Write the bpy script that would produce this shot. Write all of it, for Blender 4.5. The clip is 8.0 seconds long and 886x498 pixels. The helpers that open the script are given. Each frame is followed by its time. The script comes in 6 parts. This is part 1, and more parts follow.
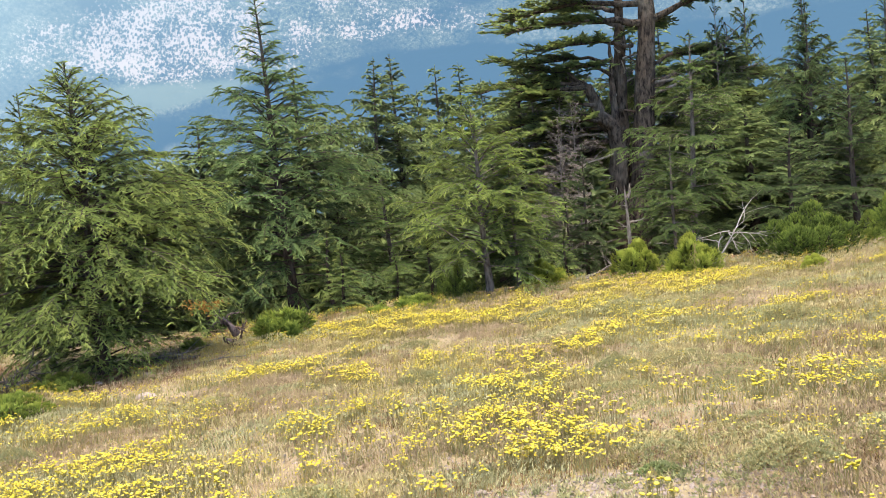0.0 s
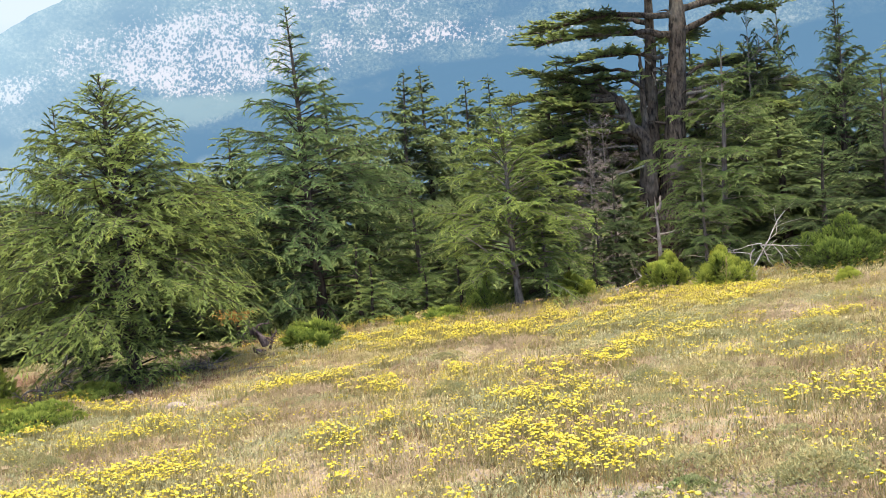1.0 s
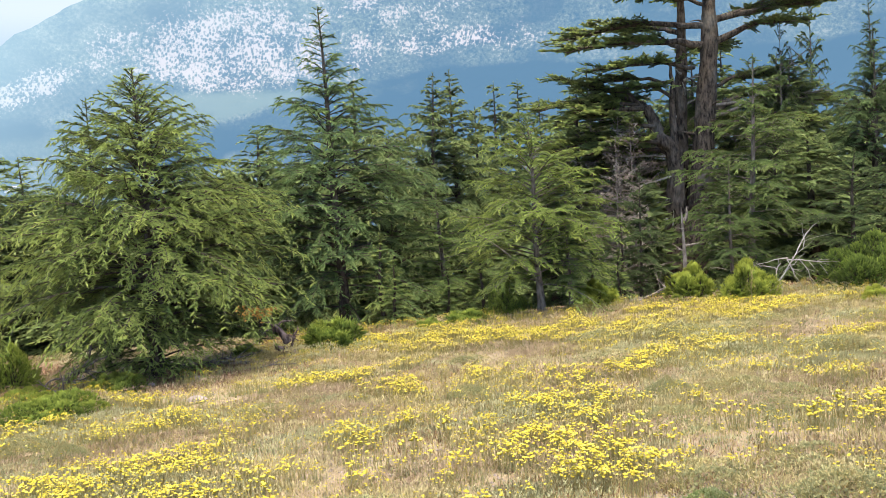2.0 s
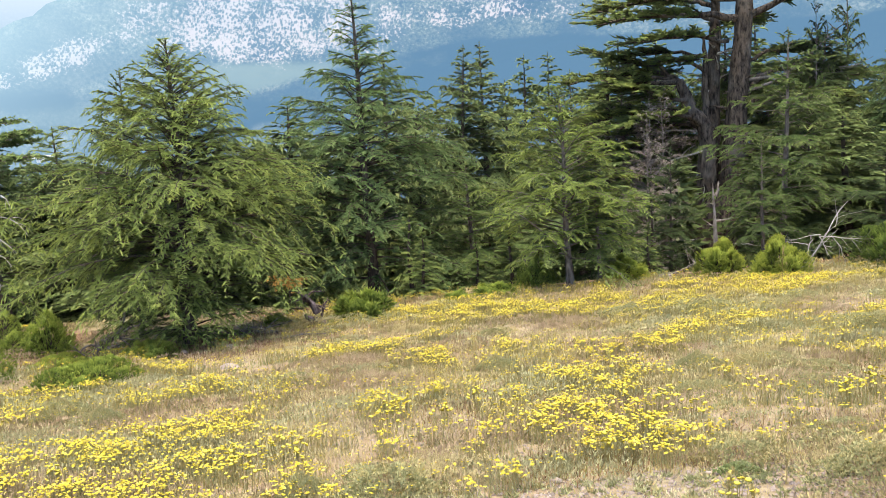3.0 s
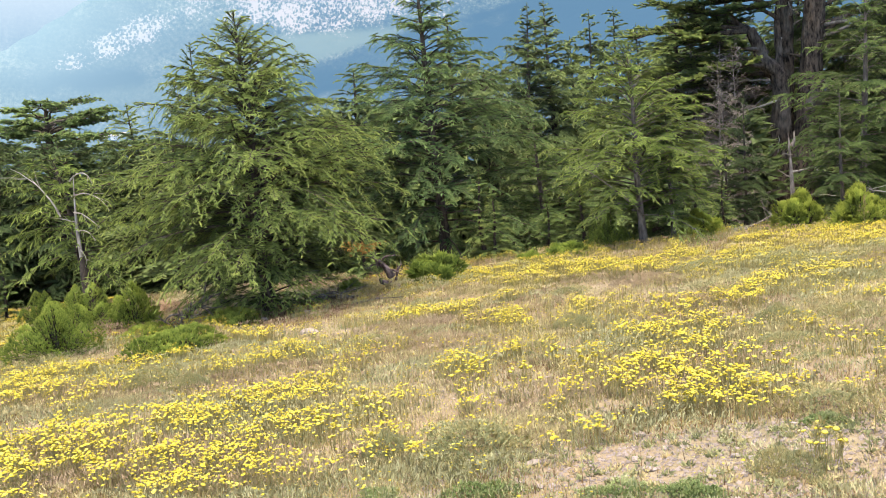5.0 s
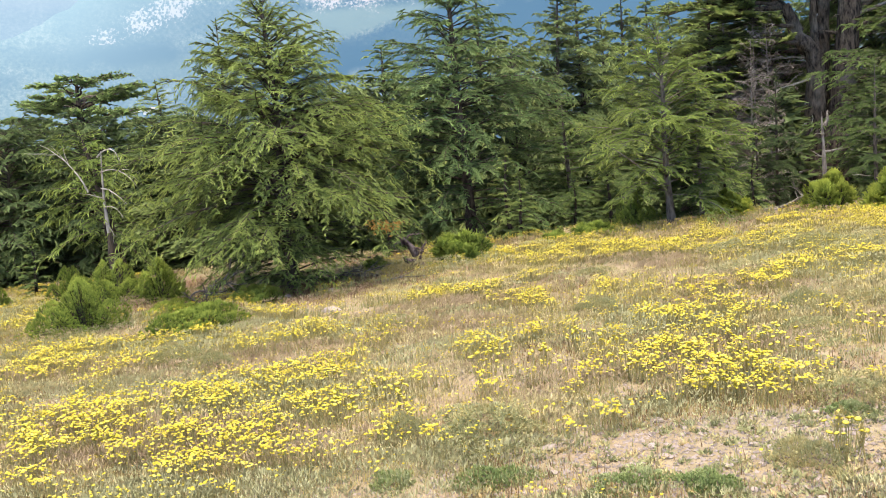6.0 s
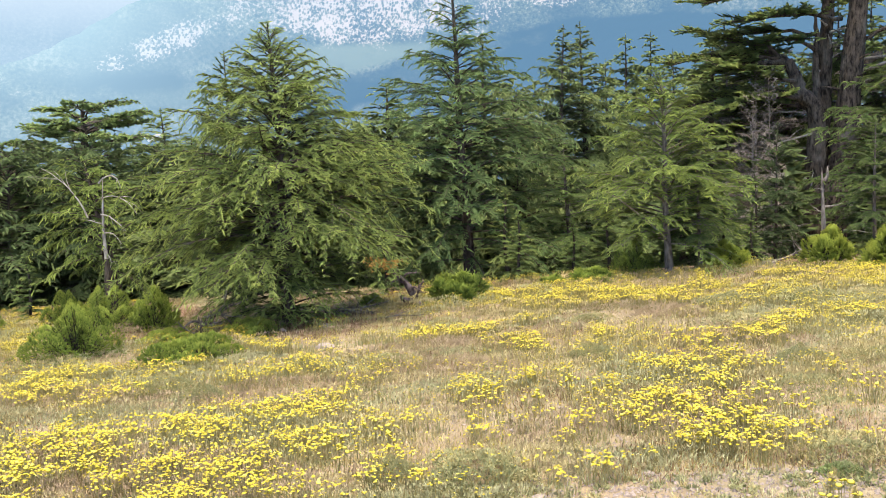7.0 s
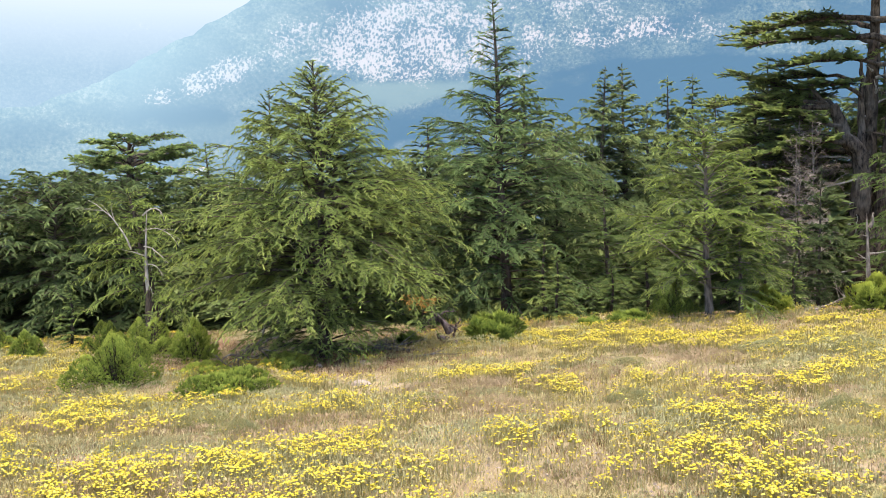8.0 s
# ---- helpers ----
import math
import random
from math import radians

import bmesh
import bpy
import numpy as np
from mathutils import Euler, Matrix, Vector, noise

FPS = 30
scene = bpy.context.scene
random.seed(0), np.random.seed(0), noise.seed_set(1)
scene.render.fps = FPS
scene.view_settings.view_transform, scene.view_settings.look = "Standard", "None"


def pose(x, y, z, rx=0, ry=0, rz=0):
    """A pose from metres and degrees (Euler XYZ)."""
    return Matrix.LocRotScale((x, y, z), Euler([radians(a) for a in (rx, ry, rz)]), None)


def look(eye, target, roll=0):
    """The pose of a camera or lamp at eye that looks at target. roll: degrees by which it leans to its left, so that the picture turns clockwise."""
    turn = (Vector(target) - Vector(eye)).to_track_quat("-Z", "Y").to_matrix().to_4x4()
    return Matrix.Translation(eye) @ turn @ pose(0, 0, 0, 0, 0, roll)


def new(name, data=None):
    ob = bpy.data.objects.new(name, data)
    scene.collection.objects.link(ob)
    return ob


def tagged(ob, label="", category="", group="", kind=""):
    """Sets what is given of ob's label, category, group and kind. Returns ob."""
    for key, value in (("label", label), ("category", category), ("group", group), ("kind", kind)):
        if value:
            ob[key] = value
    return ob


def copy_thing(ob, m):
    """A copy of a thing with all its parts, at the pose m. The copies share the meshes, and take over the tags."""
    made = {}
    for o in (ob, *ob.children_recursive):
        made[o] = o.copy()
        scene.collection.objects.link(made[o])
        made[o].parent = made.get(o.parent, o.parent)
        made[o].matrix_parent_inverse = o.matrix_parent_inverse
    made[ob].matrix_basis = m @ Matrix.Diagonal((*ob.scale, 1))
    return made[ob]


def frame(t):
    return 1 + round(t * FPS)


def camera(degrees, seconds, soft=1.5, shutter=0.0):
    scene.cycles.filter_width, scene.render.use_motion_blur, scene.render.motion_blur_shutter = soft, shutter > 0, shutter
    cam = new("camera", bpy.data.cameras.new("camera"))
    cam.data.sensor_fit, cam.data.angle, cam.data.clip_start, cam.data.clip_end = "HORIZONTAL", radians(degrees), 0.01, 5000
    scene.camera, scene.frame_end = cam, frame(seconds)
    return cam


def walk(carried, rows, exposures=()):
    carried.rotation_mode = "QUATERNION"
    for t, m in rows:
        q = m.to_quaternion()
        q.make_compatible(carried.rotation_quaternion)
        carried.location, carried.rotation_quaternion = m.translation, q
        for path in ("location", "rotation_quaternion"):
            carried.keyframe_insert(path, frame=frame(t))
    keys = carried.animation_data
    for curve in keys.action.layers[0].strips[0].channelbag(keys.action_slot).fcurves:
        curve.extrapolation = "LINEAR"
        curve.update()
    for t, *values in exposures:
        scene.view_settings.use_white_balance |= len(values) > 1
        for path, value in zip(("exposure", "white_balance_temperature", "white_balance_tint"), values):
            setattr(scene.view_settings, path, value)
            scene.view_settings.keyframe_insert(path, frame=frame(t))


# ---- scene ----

cam = camera(49.8, 8.0, soft=0.82)
PATH = [
    (0.0, pose(0.000, 0.000, 1.600, 85.00, 5.00, 0.00)),
    (0.5, pose(-0.010, -0.015, 1.604, 84.65, 4.96, 0.57)),
    (1.0, pose(0.004, 0.008, 1.590, 85.88, 4.94, 1.78)),
    (1.5, pose(0.003, 0.007, 1.594, 86.45, 3.86, 2.45)),
    (3.0, pose(-0.050, -0.039, 1.586, 84.66, 2.58, 4.95)),
    (3.5, pose(-0.031, -0.042, 1.577, 84.13, 3.26, 6.17)),
    (4.0, pose(-0.028, -0.039, 1.559, 84.12, 3.04, 6.46)),
    (4.5, pose(-0.106, -0.099, 1.567, 83.62, 4.10, 7.45)),
    (6.0, pose(-0.031, -0.017, 1.588, 81.46, 4.66, 10.66)),
    (6.5, pose(-0.021, 0.025, 1.606, 82.60, 3.63, 10.02)),
    (7.0, pose(-0.030, -0.003, 1.615, 83.75, 2.34, 10.83)),
    (7.5, pose(-0.057, -0.002, 1.619, 85.94, 0.88, 11.97)),
    (8.0, pose(-0.038, -0.005, 1.637, 86.06, 1.29, 13.19)),
]
walk(cam, PATH, exposures=[(0.0, 1.66, 7000, 10), (8.0, 1.66, 7000, 10)])

# ---- world and sun: high hazy sun behind thin cloud ----
SUN_EL, SUN_AZ = 80.0, 175.0     # azimuth clockwise from +y
world = bpy.data.worlds.new("sky")
scene.world = world
world.use_nodes = True
wn, wl = world.node_tree.nodes, world.node_tree.links
wn.clear()
sky = wn.new("ShaderNodeTexSky")
sky.sky_type, sky.sun_disc = "NISHITA", False
sky.sun_elevation, sky.sun_rotation = radians(SUN_EL), radians(SUN_AZ)
sky.air_density, sky.dust_density, sky.altitude = 1.0, 2.5, 1400
bg = wn.new("ShaderNodeBackground")
bg.inputs["Strength"].default_value = 0.15
wout = wn.new("ShaderNodeOutputWorld")
wl.new(sky.outputs[0], bg.inputs["Color"])
wl.new(bg.outputs[0], wout.inputs["Surface"])

sun = new("sun", bpy.data.lights.new("sun", "SUN"))
sun.data.energy, sun.data.angle, sun.data.color = 2.9, radians(20), (1.0, 0.92, 0.77)
sdir = Vector((math.sin(radians(SUN_AZ)) * math.cos(radians(SUN_EL)),
               math.cos(radians(SUN_AZ)) * math.cos(radians(SUN_EL)), math.sin(radians(SUN_EL))))
sun.matrix_world = look(sdir * 50, (0, 0, 0))


# ---- mesh helpers ----
def mesh_of(name, verts, tris, mats, smooth=False, puff=None, **attrs):
    me = bpy.data.meshes.new(name)
    verts, tris = np.asarray(verts, np.float32), np.asarray(tris, np.int32)
    me.vertices.add(len(verts))
    me.vertices.foreach_set("co", verts.ravel())
    me.loops.add(tris.size)
    me.loops.foreach_set("vertex_index", tris.ravel())
    me.polygons.add(len(tris))
    me.polygons.foreach_set("loop_start", np.arange(len(tris), dtype=np.int32) * tris.shape[1])
    me.polygons.foreach_set("use_smooth", np.full(len(tris), smooth))
    for key, value in attrs.items():
        me.attributes.new(key, "FLOAT", "POINT").data.foreach_set("value", np.asarray(value, np.float32))
    if puff is not None:
        me.attributes.new("puff", "FLOAT_VECTOR", "POINT").data.foreach_set("vector", np.asarray(puff, np.float32).ravel())
    me.update(calc_edges=True)
    me.materials.append(mats)
    return me


def part(name, me, parent, label=""):
    """One mesh object under a thing or a part."""
    ob = new(name, me)
    ob.parent = parent
    return tagged(ob, label)


def thing(name, label, category, group="", kind="", at=(0, 0, 0), rz=0):
    ob = new(name)
    ob.empty_display_size = 0.2
    ob.matrix_basis = pose(*at, 0, 0, rz)
    return tagged(ob, label, category, group, kind)


def merge(*pieces):
    """Joins (verts, tris, ...) tuples into one set of arrays."""
    vs, ts, rest, n = [], [], [], 0
    for v, t, *more in pieces:
        vs.append(v)
        ts.append(t + n)
        rest.append(more)
        n += len(v)
    out = [np.concatenate(vs), np.concatenate(ts)]
    for k in range(len(rest[0])):
        out.append(np.concatenate([r[k] for r in rest]))
    return out


def unit(v):
    return v / np.maximum(np.linalg.norm(v, axis=-1, keepdims=True), 1e-9)


def tubes(P, rad, sides=5, ref=(0, 0, 1.0)):
    """Round tubes along the polylines P (B, K, 3) with radii rad (B, K)."""
    B, K, _ = P.shape
    T = unit(np.gradient(P, axis=1))
    r = np.broadcast_to(np.array(ref, float), T.shape)
    r = np.where(np.abs((T * r).sum(-1, keepdims=True)) > 0.95, np.array([1.0, 0.1, 0]), r)
    n1 = unit(np.cross(T, r))
    n2 = np.cross(T, n1)
    a = np.linspace(0, 2 * np.pi, sides, endpoint=False)
    ring = n1[:, :, None] * np.cos(a)[:, None] + n2[:, :, None] * np.sin(a)[:, None]
    V = (P[:, :, None] + ring * rad[:, :, None, None]).reshape(-1, 3)
    b, k, s = np.meshgrid(np.arange(B), np.arange(K - 1), np.arange(sides), indexing="ij")
    i0 = (b * K + k) * sides + s
    i1 = (b * K + k) * sides + (s + 1) % sides
    i2, i3 = i0 + sides, i1 + sides
    F = np.concatenate([np.stack([i0, i1, i3], -1).reshape(-1, 3), np.stack([i0, i3, i2], -1).reshape(-1, 3)])
    return V, F


def smooth_line(points, n):
    """n points on a smooth curve through a few points."""
    p = np.array(points, float)
    t = np.linspace(0, len(p) - 1, n)
    i = np.clip(t.astype(int), 0, len(p) - 2)
    f = (t - i)[:, None]
    m = np.gradient(p, axis=0)
    h = f * f * (3 - 2 * f)
    return p[i] * (1 - h) + p[i + 1] * h + m[i] * (f * (1 - f) ** 2) - m[i + 1] * (f * f * (1 - f))


def value_noise(x, y, scale, seed=0):
    """Smooth noise in 0..1 on the plane."""
    x, y = np.asarray(x, float) / scale, np.asarray(y, float) / scale
    xi, yi = np.floor(x).astype(np.int64), np.floor(y).astype(np.int64)
    fx, fy = x - xi, y - yi
    fx, fy = fx * fx * (3 - 2 * fx), fy * fy * (3 - 2 * fy)

    def h(a, b):
        n = (a * 374761393 + b * 668265263 + seed * 974634777) & 0x7FFFFFFF
        n = ((n ^ (n >> 13)) * 1274126177) & 0x7FFFFFFF
        return ((n ^ (n >> 16)) & 0xFFFF) / 65535.0
    return (h(xi, yi) * (1 - fx) + h(xi + 1, yi) * fx) * (1 - fy) + (h(xi, yi + 1) * (1 - fx) + h(xi + 1, yi + 1) * fx) * fy


def fbm(x, y, scale, octaves=4, seed=0):
    out, amp, tot = 0.0, 1.0, 0.0
    for o in range(octaves):
        out = out + amp * value_noise(x, y, scale / 2 ** o, seed + o)
        tot += amp
        amp *= 0.5
    return out / tot


# ---- materials ----
def material(name):
    m = bpy.data.materials.new(name)
    m.use_nodes = True
    n, l = m.node_tree.nodes, m.node_tree.links
    n.clear()
    out = n.new("ShaderNodeOutputMaterial")
    return m, n, l, out


def ramp(n, stops):
    r = n.new("ShaderNodeValToRGB")
    e = r.color_ramp.elements
    while len(e) < len(stops):
        e.new(0.5)
    for el, (p, c) in zip(e, stops):
        el.position, el.color = p, (*c, 1)
    return r


def noise_tex(n, l, scale, detail=4, rough=0.55, coord=None):
    t = n.new("ShaderNodeTexNoise")
    t.inputs["Scale"].default_value, t.inputs["Detail"].default_value, t.inputs["Roughness"].default_value = scale, detail, rough
    if coord is not None:
        l.new(coord, t.inputs["Vector"])
    return t


def leaf_material(name, dark, mid, tip, translucent=0.3):
    """Needles: older growth and painted inner shade dark, this year's shoots light; each spray differs a little."""
    m, n, l, out = material(name)
    at = n.new("ShaderNodeAttribute")
    at.attribute_name = "tone"
    geo = n.new("ShaderNodeNewGeometry")
    obj = n.new("ShaderNodeObjectInfo")
    add = n.new("ShaderNodeMath")
    add.operation = "MULTIPLY_ADD"
    l.new(geo.outputs["Random Per Island"], add.inputs[0])
    add.inputs[1].default_value = 0.10
    l.new(at.outputs["Fac"], add.inputs[2])
    sub = n.new("ShaderNodeMath")
    sub.operation = "MULTIPLY_ADD"
    l.new(obj.outputs["Random"], sub.inputs[0])
    sub.inputs[1].default_value = 0.16
    l.new(add.outputs[0], sub.inputs[2])
    sub2 = n.new("ShaderNodeMath")
    sub2.operation = "SUBTRACT"
    l.new(sub.outputs[0], sub2.inputs[0])
    sub2.inputs[1].default_value = 0.13
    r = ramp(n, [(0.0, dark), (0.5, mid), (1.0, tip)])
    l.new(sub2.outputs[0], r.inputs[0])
    p = n.new("ShaderNodeBsdfPrincipled")
    p.inputs["Roughness"].default_value = 0.65
    p.inputs["Specular IOR Level"].default_value = 0.12
    l.new(r.outputs[0], p.inputs["Base Color"])
    t = n.new("ShaderNodeBsdfTranslucent")
    l.new(r.outputs[0], t.inputs["Color"])
    # a brush of fine needles takes the light as a soft round body
    body = n.new("ShaderNodeAttribute")
    body.attribute_name = "puff"
    turn = n.new("ShaderNodeVectorTransform")
    turn.vector_type, turn.convert_from, turn.convert_to = "NORMAL", "OBJECT", "WORLD"
    l.new(body.outputs["Vector"], turn.inputs[0])
    l.new(turn.outputs[0], p.inputs["Normal"])
    l.new(turn.outputs[0], t.inputs["Normal"])
    mix = n.new("ShaderNodeMixShader")
    mix.inputs[0].default_value = translucent
    l.new(p.outputs[0], mix.inputs[1])
    l.new(t.outputs[0], mix.inputs[2])
    l.new(mix.outputs[0], out.inputs["Surface"])
    return m


def bark_material(name, dark, light, scale=9.0, lichen=0.15):
    m, n, l, out = material(name)
    tc = n.new("ShaderNodeTexCoord")
    mp = n.new("ShaderNodeMapping")
    mp.inputs["Scale"].default_value = (1, 1, 0.3)
    l.new(tc.outputs["Object"], mp.inputs["Vector"])
    a = noise_tex(n, l, scale, 6, 0.65, mp.outputs[0])
    b = noise_tex(n, l, 1.6, 3, 0.5, tc.outputs["Object"])
    r = ramp(n, [(0.38, dark), (0.62, light)])
    l.new(a.outputs["Fac"], r.inputs[0])
    g = ramp(n, [(0.52, (0, 0, 0)), (0.72, (1, 1, 1))])
    l.new(b.outputs["Fac"], g.inputs[0])
    k = n.new("ShaderNodeMath")
    k.operation = "MULTIPLY"
    k.inputs[1].default_value = lichen
    l.new(g.outputs[0], k.inputs[0])
    mx = n.new("ShaderNodeMixRGB")
    mx.inputs[2].default_value = (0.30, 0.29, 0.26, 1)
    l.new(k.outputs[0], mx.inputs[0])
    l.new(r.outputs[0], mx.inputs[1])
    bump = n.new("ShaderNodeBump")
    bump.inputs["Strength"].default_value, bump.inputs["Distance"].default_value = 1.0, 0.06
    l.new(a.outputs["Fac"], bump.inputs["Height"])
    p = n.new("ShaderNodeBsdfPrincipled")
    p.inputs["Roughness"].default_value = 0.9
    p.inputs["Specular IOR Level"].default_value = 0.2
    l.new(mx.outputs[0], p.inputs["Base Color"])
    l.new(bump.outputs[0], p.inputs["Normal"])
    l.new(p.outputs[0], out.inputs["Surface"])
    return m


def tone_material(name, stops, rough=0.8, translucent=0.25, spread=0.3):
    """A colour run along the attribute tone, scattered from blade to blade."""
    m, n, l, out = material(name)
    at = n.new("ShaderNodeAttribute")
    at.attribute_name = "tone"
    geo = n.new("ShaderNodeNewGeometry")
    add = n.new("ShaderNodeMath")
    add.operation = "MULTIPLY_ADD"
    l.new(geo.outputs["Random Per Island"], add.inputs[0])
    add.inputs[1].default_value = spread
    l.new(at.outputs["Fac"], add.inputs[2])
    r = ramp(n, stops)
    l.new(add.outputs[0], r.inputs[0])
    p = n.new("ShaderNodeBsdfPrincipled")
    p.inputs["Roughness"].default_value = rough
    p.inputs["Specular IOR Level"].default_value = 0.12
    l.new(r.outputs[0], p.inputs["Base Color"])
    t = n.new("ShaderNodeBsdfTranslucent")
    l.new(r.outputs[0], t.inputs["Color"])
    mix = n.new("ShaderNodeMixShader")
    mix.inputs[0].default_value = translucent
    l.new(p.outputs[0], mix.inputs[1])
    l.new(t.outputs[0], mix.inputs[2])
    l.new(mix.outputs[0], out.inputs["Surface"])
    return m


def ground_material():
    m, n, l, out = material("dry_meadow_soil")
    tc = n.new("ShaderNodeTexCoord")
    a = noise_tex(n, l, 0.55, 5, 0.6, tc.outputs["Object"])
    b = noise_tex(n, l, 9.0, 6, 0.7, tc.outputs["Object"])
    c = noise_tex(n, l, 60.0, 4, 0.7, tc.outputs["Object"])
    r1 = ramp(n, [(0.3, (0.27, 0.19, 0.125)), (0.5, (0.29, 0.23, 0.13)), (0.68, (0.22, 0.21, 0.11))])
    l.new(a.outputs["Fac"], r1.inputs[0])
    r2 = ramp(n, [(0.3, (0.13, 0.092, 0.066)), (0.55, (0.28, 0.21, 0.15)), (0.75, (0.40, 0.335, 0.255))])
    l.new(b.outputs["Fac"], r2.inputs[0])
    mx = n.new("ShaderNodeMixRGB")
    mx.inputs[0].default_value = 0.5
    l.new(r1.outputs[0], mx.inputs[1])
    l.new(r2.outputs[0], mx.inputs[2])
    # fallen reddish needles round the trees
    duff = n.new("ShaderNodeAttribute")
    duff.attribute_name = "litter"
    r3 = ramp(n, [(0.3, (0.085, 0.045, 0.030)), (0.52, (0.19, 0.105, 0.066)), (0.75, (0.31, 0.20, 0.135))])
    l.new(c.outputs["Fac"], r3.inputs[0])
    md = n.new("ShaderNodeMixRGB")
    l.new(duff.outputs["Fac"], md.inputs[0])
    l.new(mx.outputs[0], md.inputs[1])
    l.new(r3.outputs[0], md.inputs[2])
    # beyond the ridge the sheet is wooded valley
    at = n.new("ShaderNodeAttribute")
    at.attribute_name = "wood"
    fr = ramp(n, [(0.3, (0.035, 0.06, 0.03)), (0.7, (0.08, 0.12, 0.05))])
    d = noise_tex(n, l, 0.08, 6, 0.7, tc.outputs["Object"])
    l.new(d.outputs["Fac"], fr.inputs[0])
    mw = n.new("ShaderNodeMixRGB")
    l.new(at.outputs["Fac"], mw.inputs[0])
    l.new(md.outputs[0], mw.inputs[1])
    l.new(fr.outputs[0], mw.inputs[2])
    bump = n.new("ShaderNodeBump")
    bump.inputs["Strength"].default_value, bump.inputs["Distance"].default_value = 0.7, 0.02
    l.new(c.outputs["Fac"], bump.inputs["Height"])
    p = n.new("ShaderNodeBsdfPrincipled")
    p.inputs["Roughness"].default_value = 0.95
    p.inputs["Specular IOR Level"].default_value = 0.15
    l.new(mw.outputs[0], p.inputs["Base Color"])
    l.new(bump.outputs[0], p.inputs["Normal"])
    l.new(p.outputs[0], out.inputs["Surface"])
    return m


def mountain_material(name, air, pale, haze_glow, rock_scale):
    """Far wooded slope with pale limestone outcrops; the haze of kilometres of air is painted as a glow."""
    m, n, l, out = material(name)
    uv = n.new("ShaderNodeUVMap")
    uv.uv_map = "slope"
    def attr(key):
        a = n.new("ShaderNodeAttribute")
        a.attribute_name = key
        return a
    mp = n.new("ShaderNodeMapping")
    mp.inputs["Scale"].default_value = (rock_scale, rock_scale * 1.1, 1)
    mp.inputs["Rotation"].default_value = (0, 0, 0.25)
    l.new(uv.outputs[0], mp.inputs["Vector"])
    a = noise_tex(n, l, 1.0, 5, 0.72, mp.outputs[0])
    b = noise_tex(n, l, 0.14, 4, 0.6, mp.outputs[0])
    s = n.new("ShaderNodeMath")
    s.operation = "MULTIPLY_ADD"
    l.new(b.outputs["Fac"], s.inputs[0])
    s.inputs[1].default_value = 0.5
    l.new(a.outputs["Fac"], s.inputs[2])
    # rock lies bare in patches with ragged rims
    rim = n.new("ShaderNodeMath")
    rim.operation = "MULTIPLY_ADD"
    l.new(a.outputs["Fac"], rim.inputs[0])
    rim.inputs[1].default_value = 0.75
    far = n.new("ShaderNodeMath")
    far.operation = "MULTIPLY_ADD"
    l.new(b.outputs["Fac"], far.inputs[0])
    far.inputs[1].default_value = 0.45
    rk = n.new("ShaderNodeMath")
    rk.operation = "MULTIPLY"
    l.new(attr("rock").outputs["Fac"], rk.inputs[0])
    rk.inputs[1].default_value = 0.43
    l.new(rk.outputs[0], far.inputs[2])
    l.new(far.outputs[0], rim.inputs[2])
    mr = n.new("ShaderNodeMapRange")
    mr.inputs["From Min"].default_value, mr.inputs["From Max"].default_value = 0.90, 0.985
    l.new(rim.outputs[0], mr.inputs["Value"])
    # single trees stand dark among the rocks
    vo = n.new("ShaderNodeTexVoronoi")
    vo.inputs["Scale"].default_value, vo.inputs["Randomness"].default_value = 1.05, 1.0
    sq = n.new("ShaderNodeMapping")
    sq.inputs["Scale"].default_value = (1.25, 0.8, 1)
    l.new(mp.outputs[0], sq.inputs["Vector"])
    l.new(sq.outputs[0], vo.inputs["Vector"])
    ct = n.new("ShaderNodeMapRange")
    ct.inputs["From Min"].default_value, ct.inputs["From Max"].default_value = 0.30, 0.52
    l.new(vo.outputs["Distance"], ct.inputs["Value"])
    mask = n.new("ShaderNodeMath")
    mask.operation = "MULTIPLY"
    l.new(mr.outputs[0], mask.inputs[0])
    l.new(ct.outputs[0], mask.inputs[1])
    wood = ramp(n, [(0.1, (0.015, 0.035, 0.02)), (0.55, (0.13, 0.155, 0.09)), (1.0, (0.34, 0.34, 0.25))])
    wr = n.new("ShaderNodeMapRange")
    wr.inputs["From Min"].default_value, wr.inputs["From Max"].default_value = 0.55, 0.95
    l.new(s.outputs[0], wr.inputs["Value"])
    l.new(wr.outputs[0], wood.inputs[0])
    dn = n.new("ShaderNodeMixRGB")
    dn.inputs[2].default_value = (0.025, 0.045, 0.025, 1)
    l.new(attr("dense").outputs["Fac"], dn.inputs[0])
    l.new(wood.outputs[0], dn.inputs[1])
    md = n.new("ShaderNodeMixRGB")
    md.inputs[2].default_value = (0.17, 0.205, 0.125, 1)
    l.new(attr("meadow").outputs["Fac"], md.inputs[0])
    l.new(dn.outputs[0], md.inputs[1])
    mx = n.new("ShaderNodeMixRGB")
    mx.inputs[2].default_value = (0.56, 0.475, 0.40, 1)
    l.new(mask.outputs[0], mx.inputs[0])
    l.new(md.outputs[0], mx.inputs[1])
    p = n.new("ShaderNodeBsdfDiffuse")
    l.new(mx.outputs[0], p.inputs["Color"])
    # bluish haze painted as emission over the slope's own colour
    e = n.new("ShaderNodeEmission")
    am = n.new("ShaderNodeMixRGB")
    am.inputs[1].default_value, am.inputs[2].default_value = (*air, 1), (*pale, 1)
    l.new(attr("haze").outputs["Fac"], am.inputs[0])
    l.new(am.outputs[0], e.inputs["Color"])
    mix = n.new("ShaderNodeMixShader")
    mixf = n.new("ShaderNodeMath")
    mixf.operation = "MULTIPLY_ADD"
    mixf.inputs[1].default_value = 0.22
    mixf.inputs[2].default_value = haze_glow
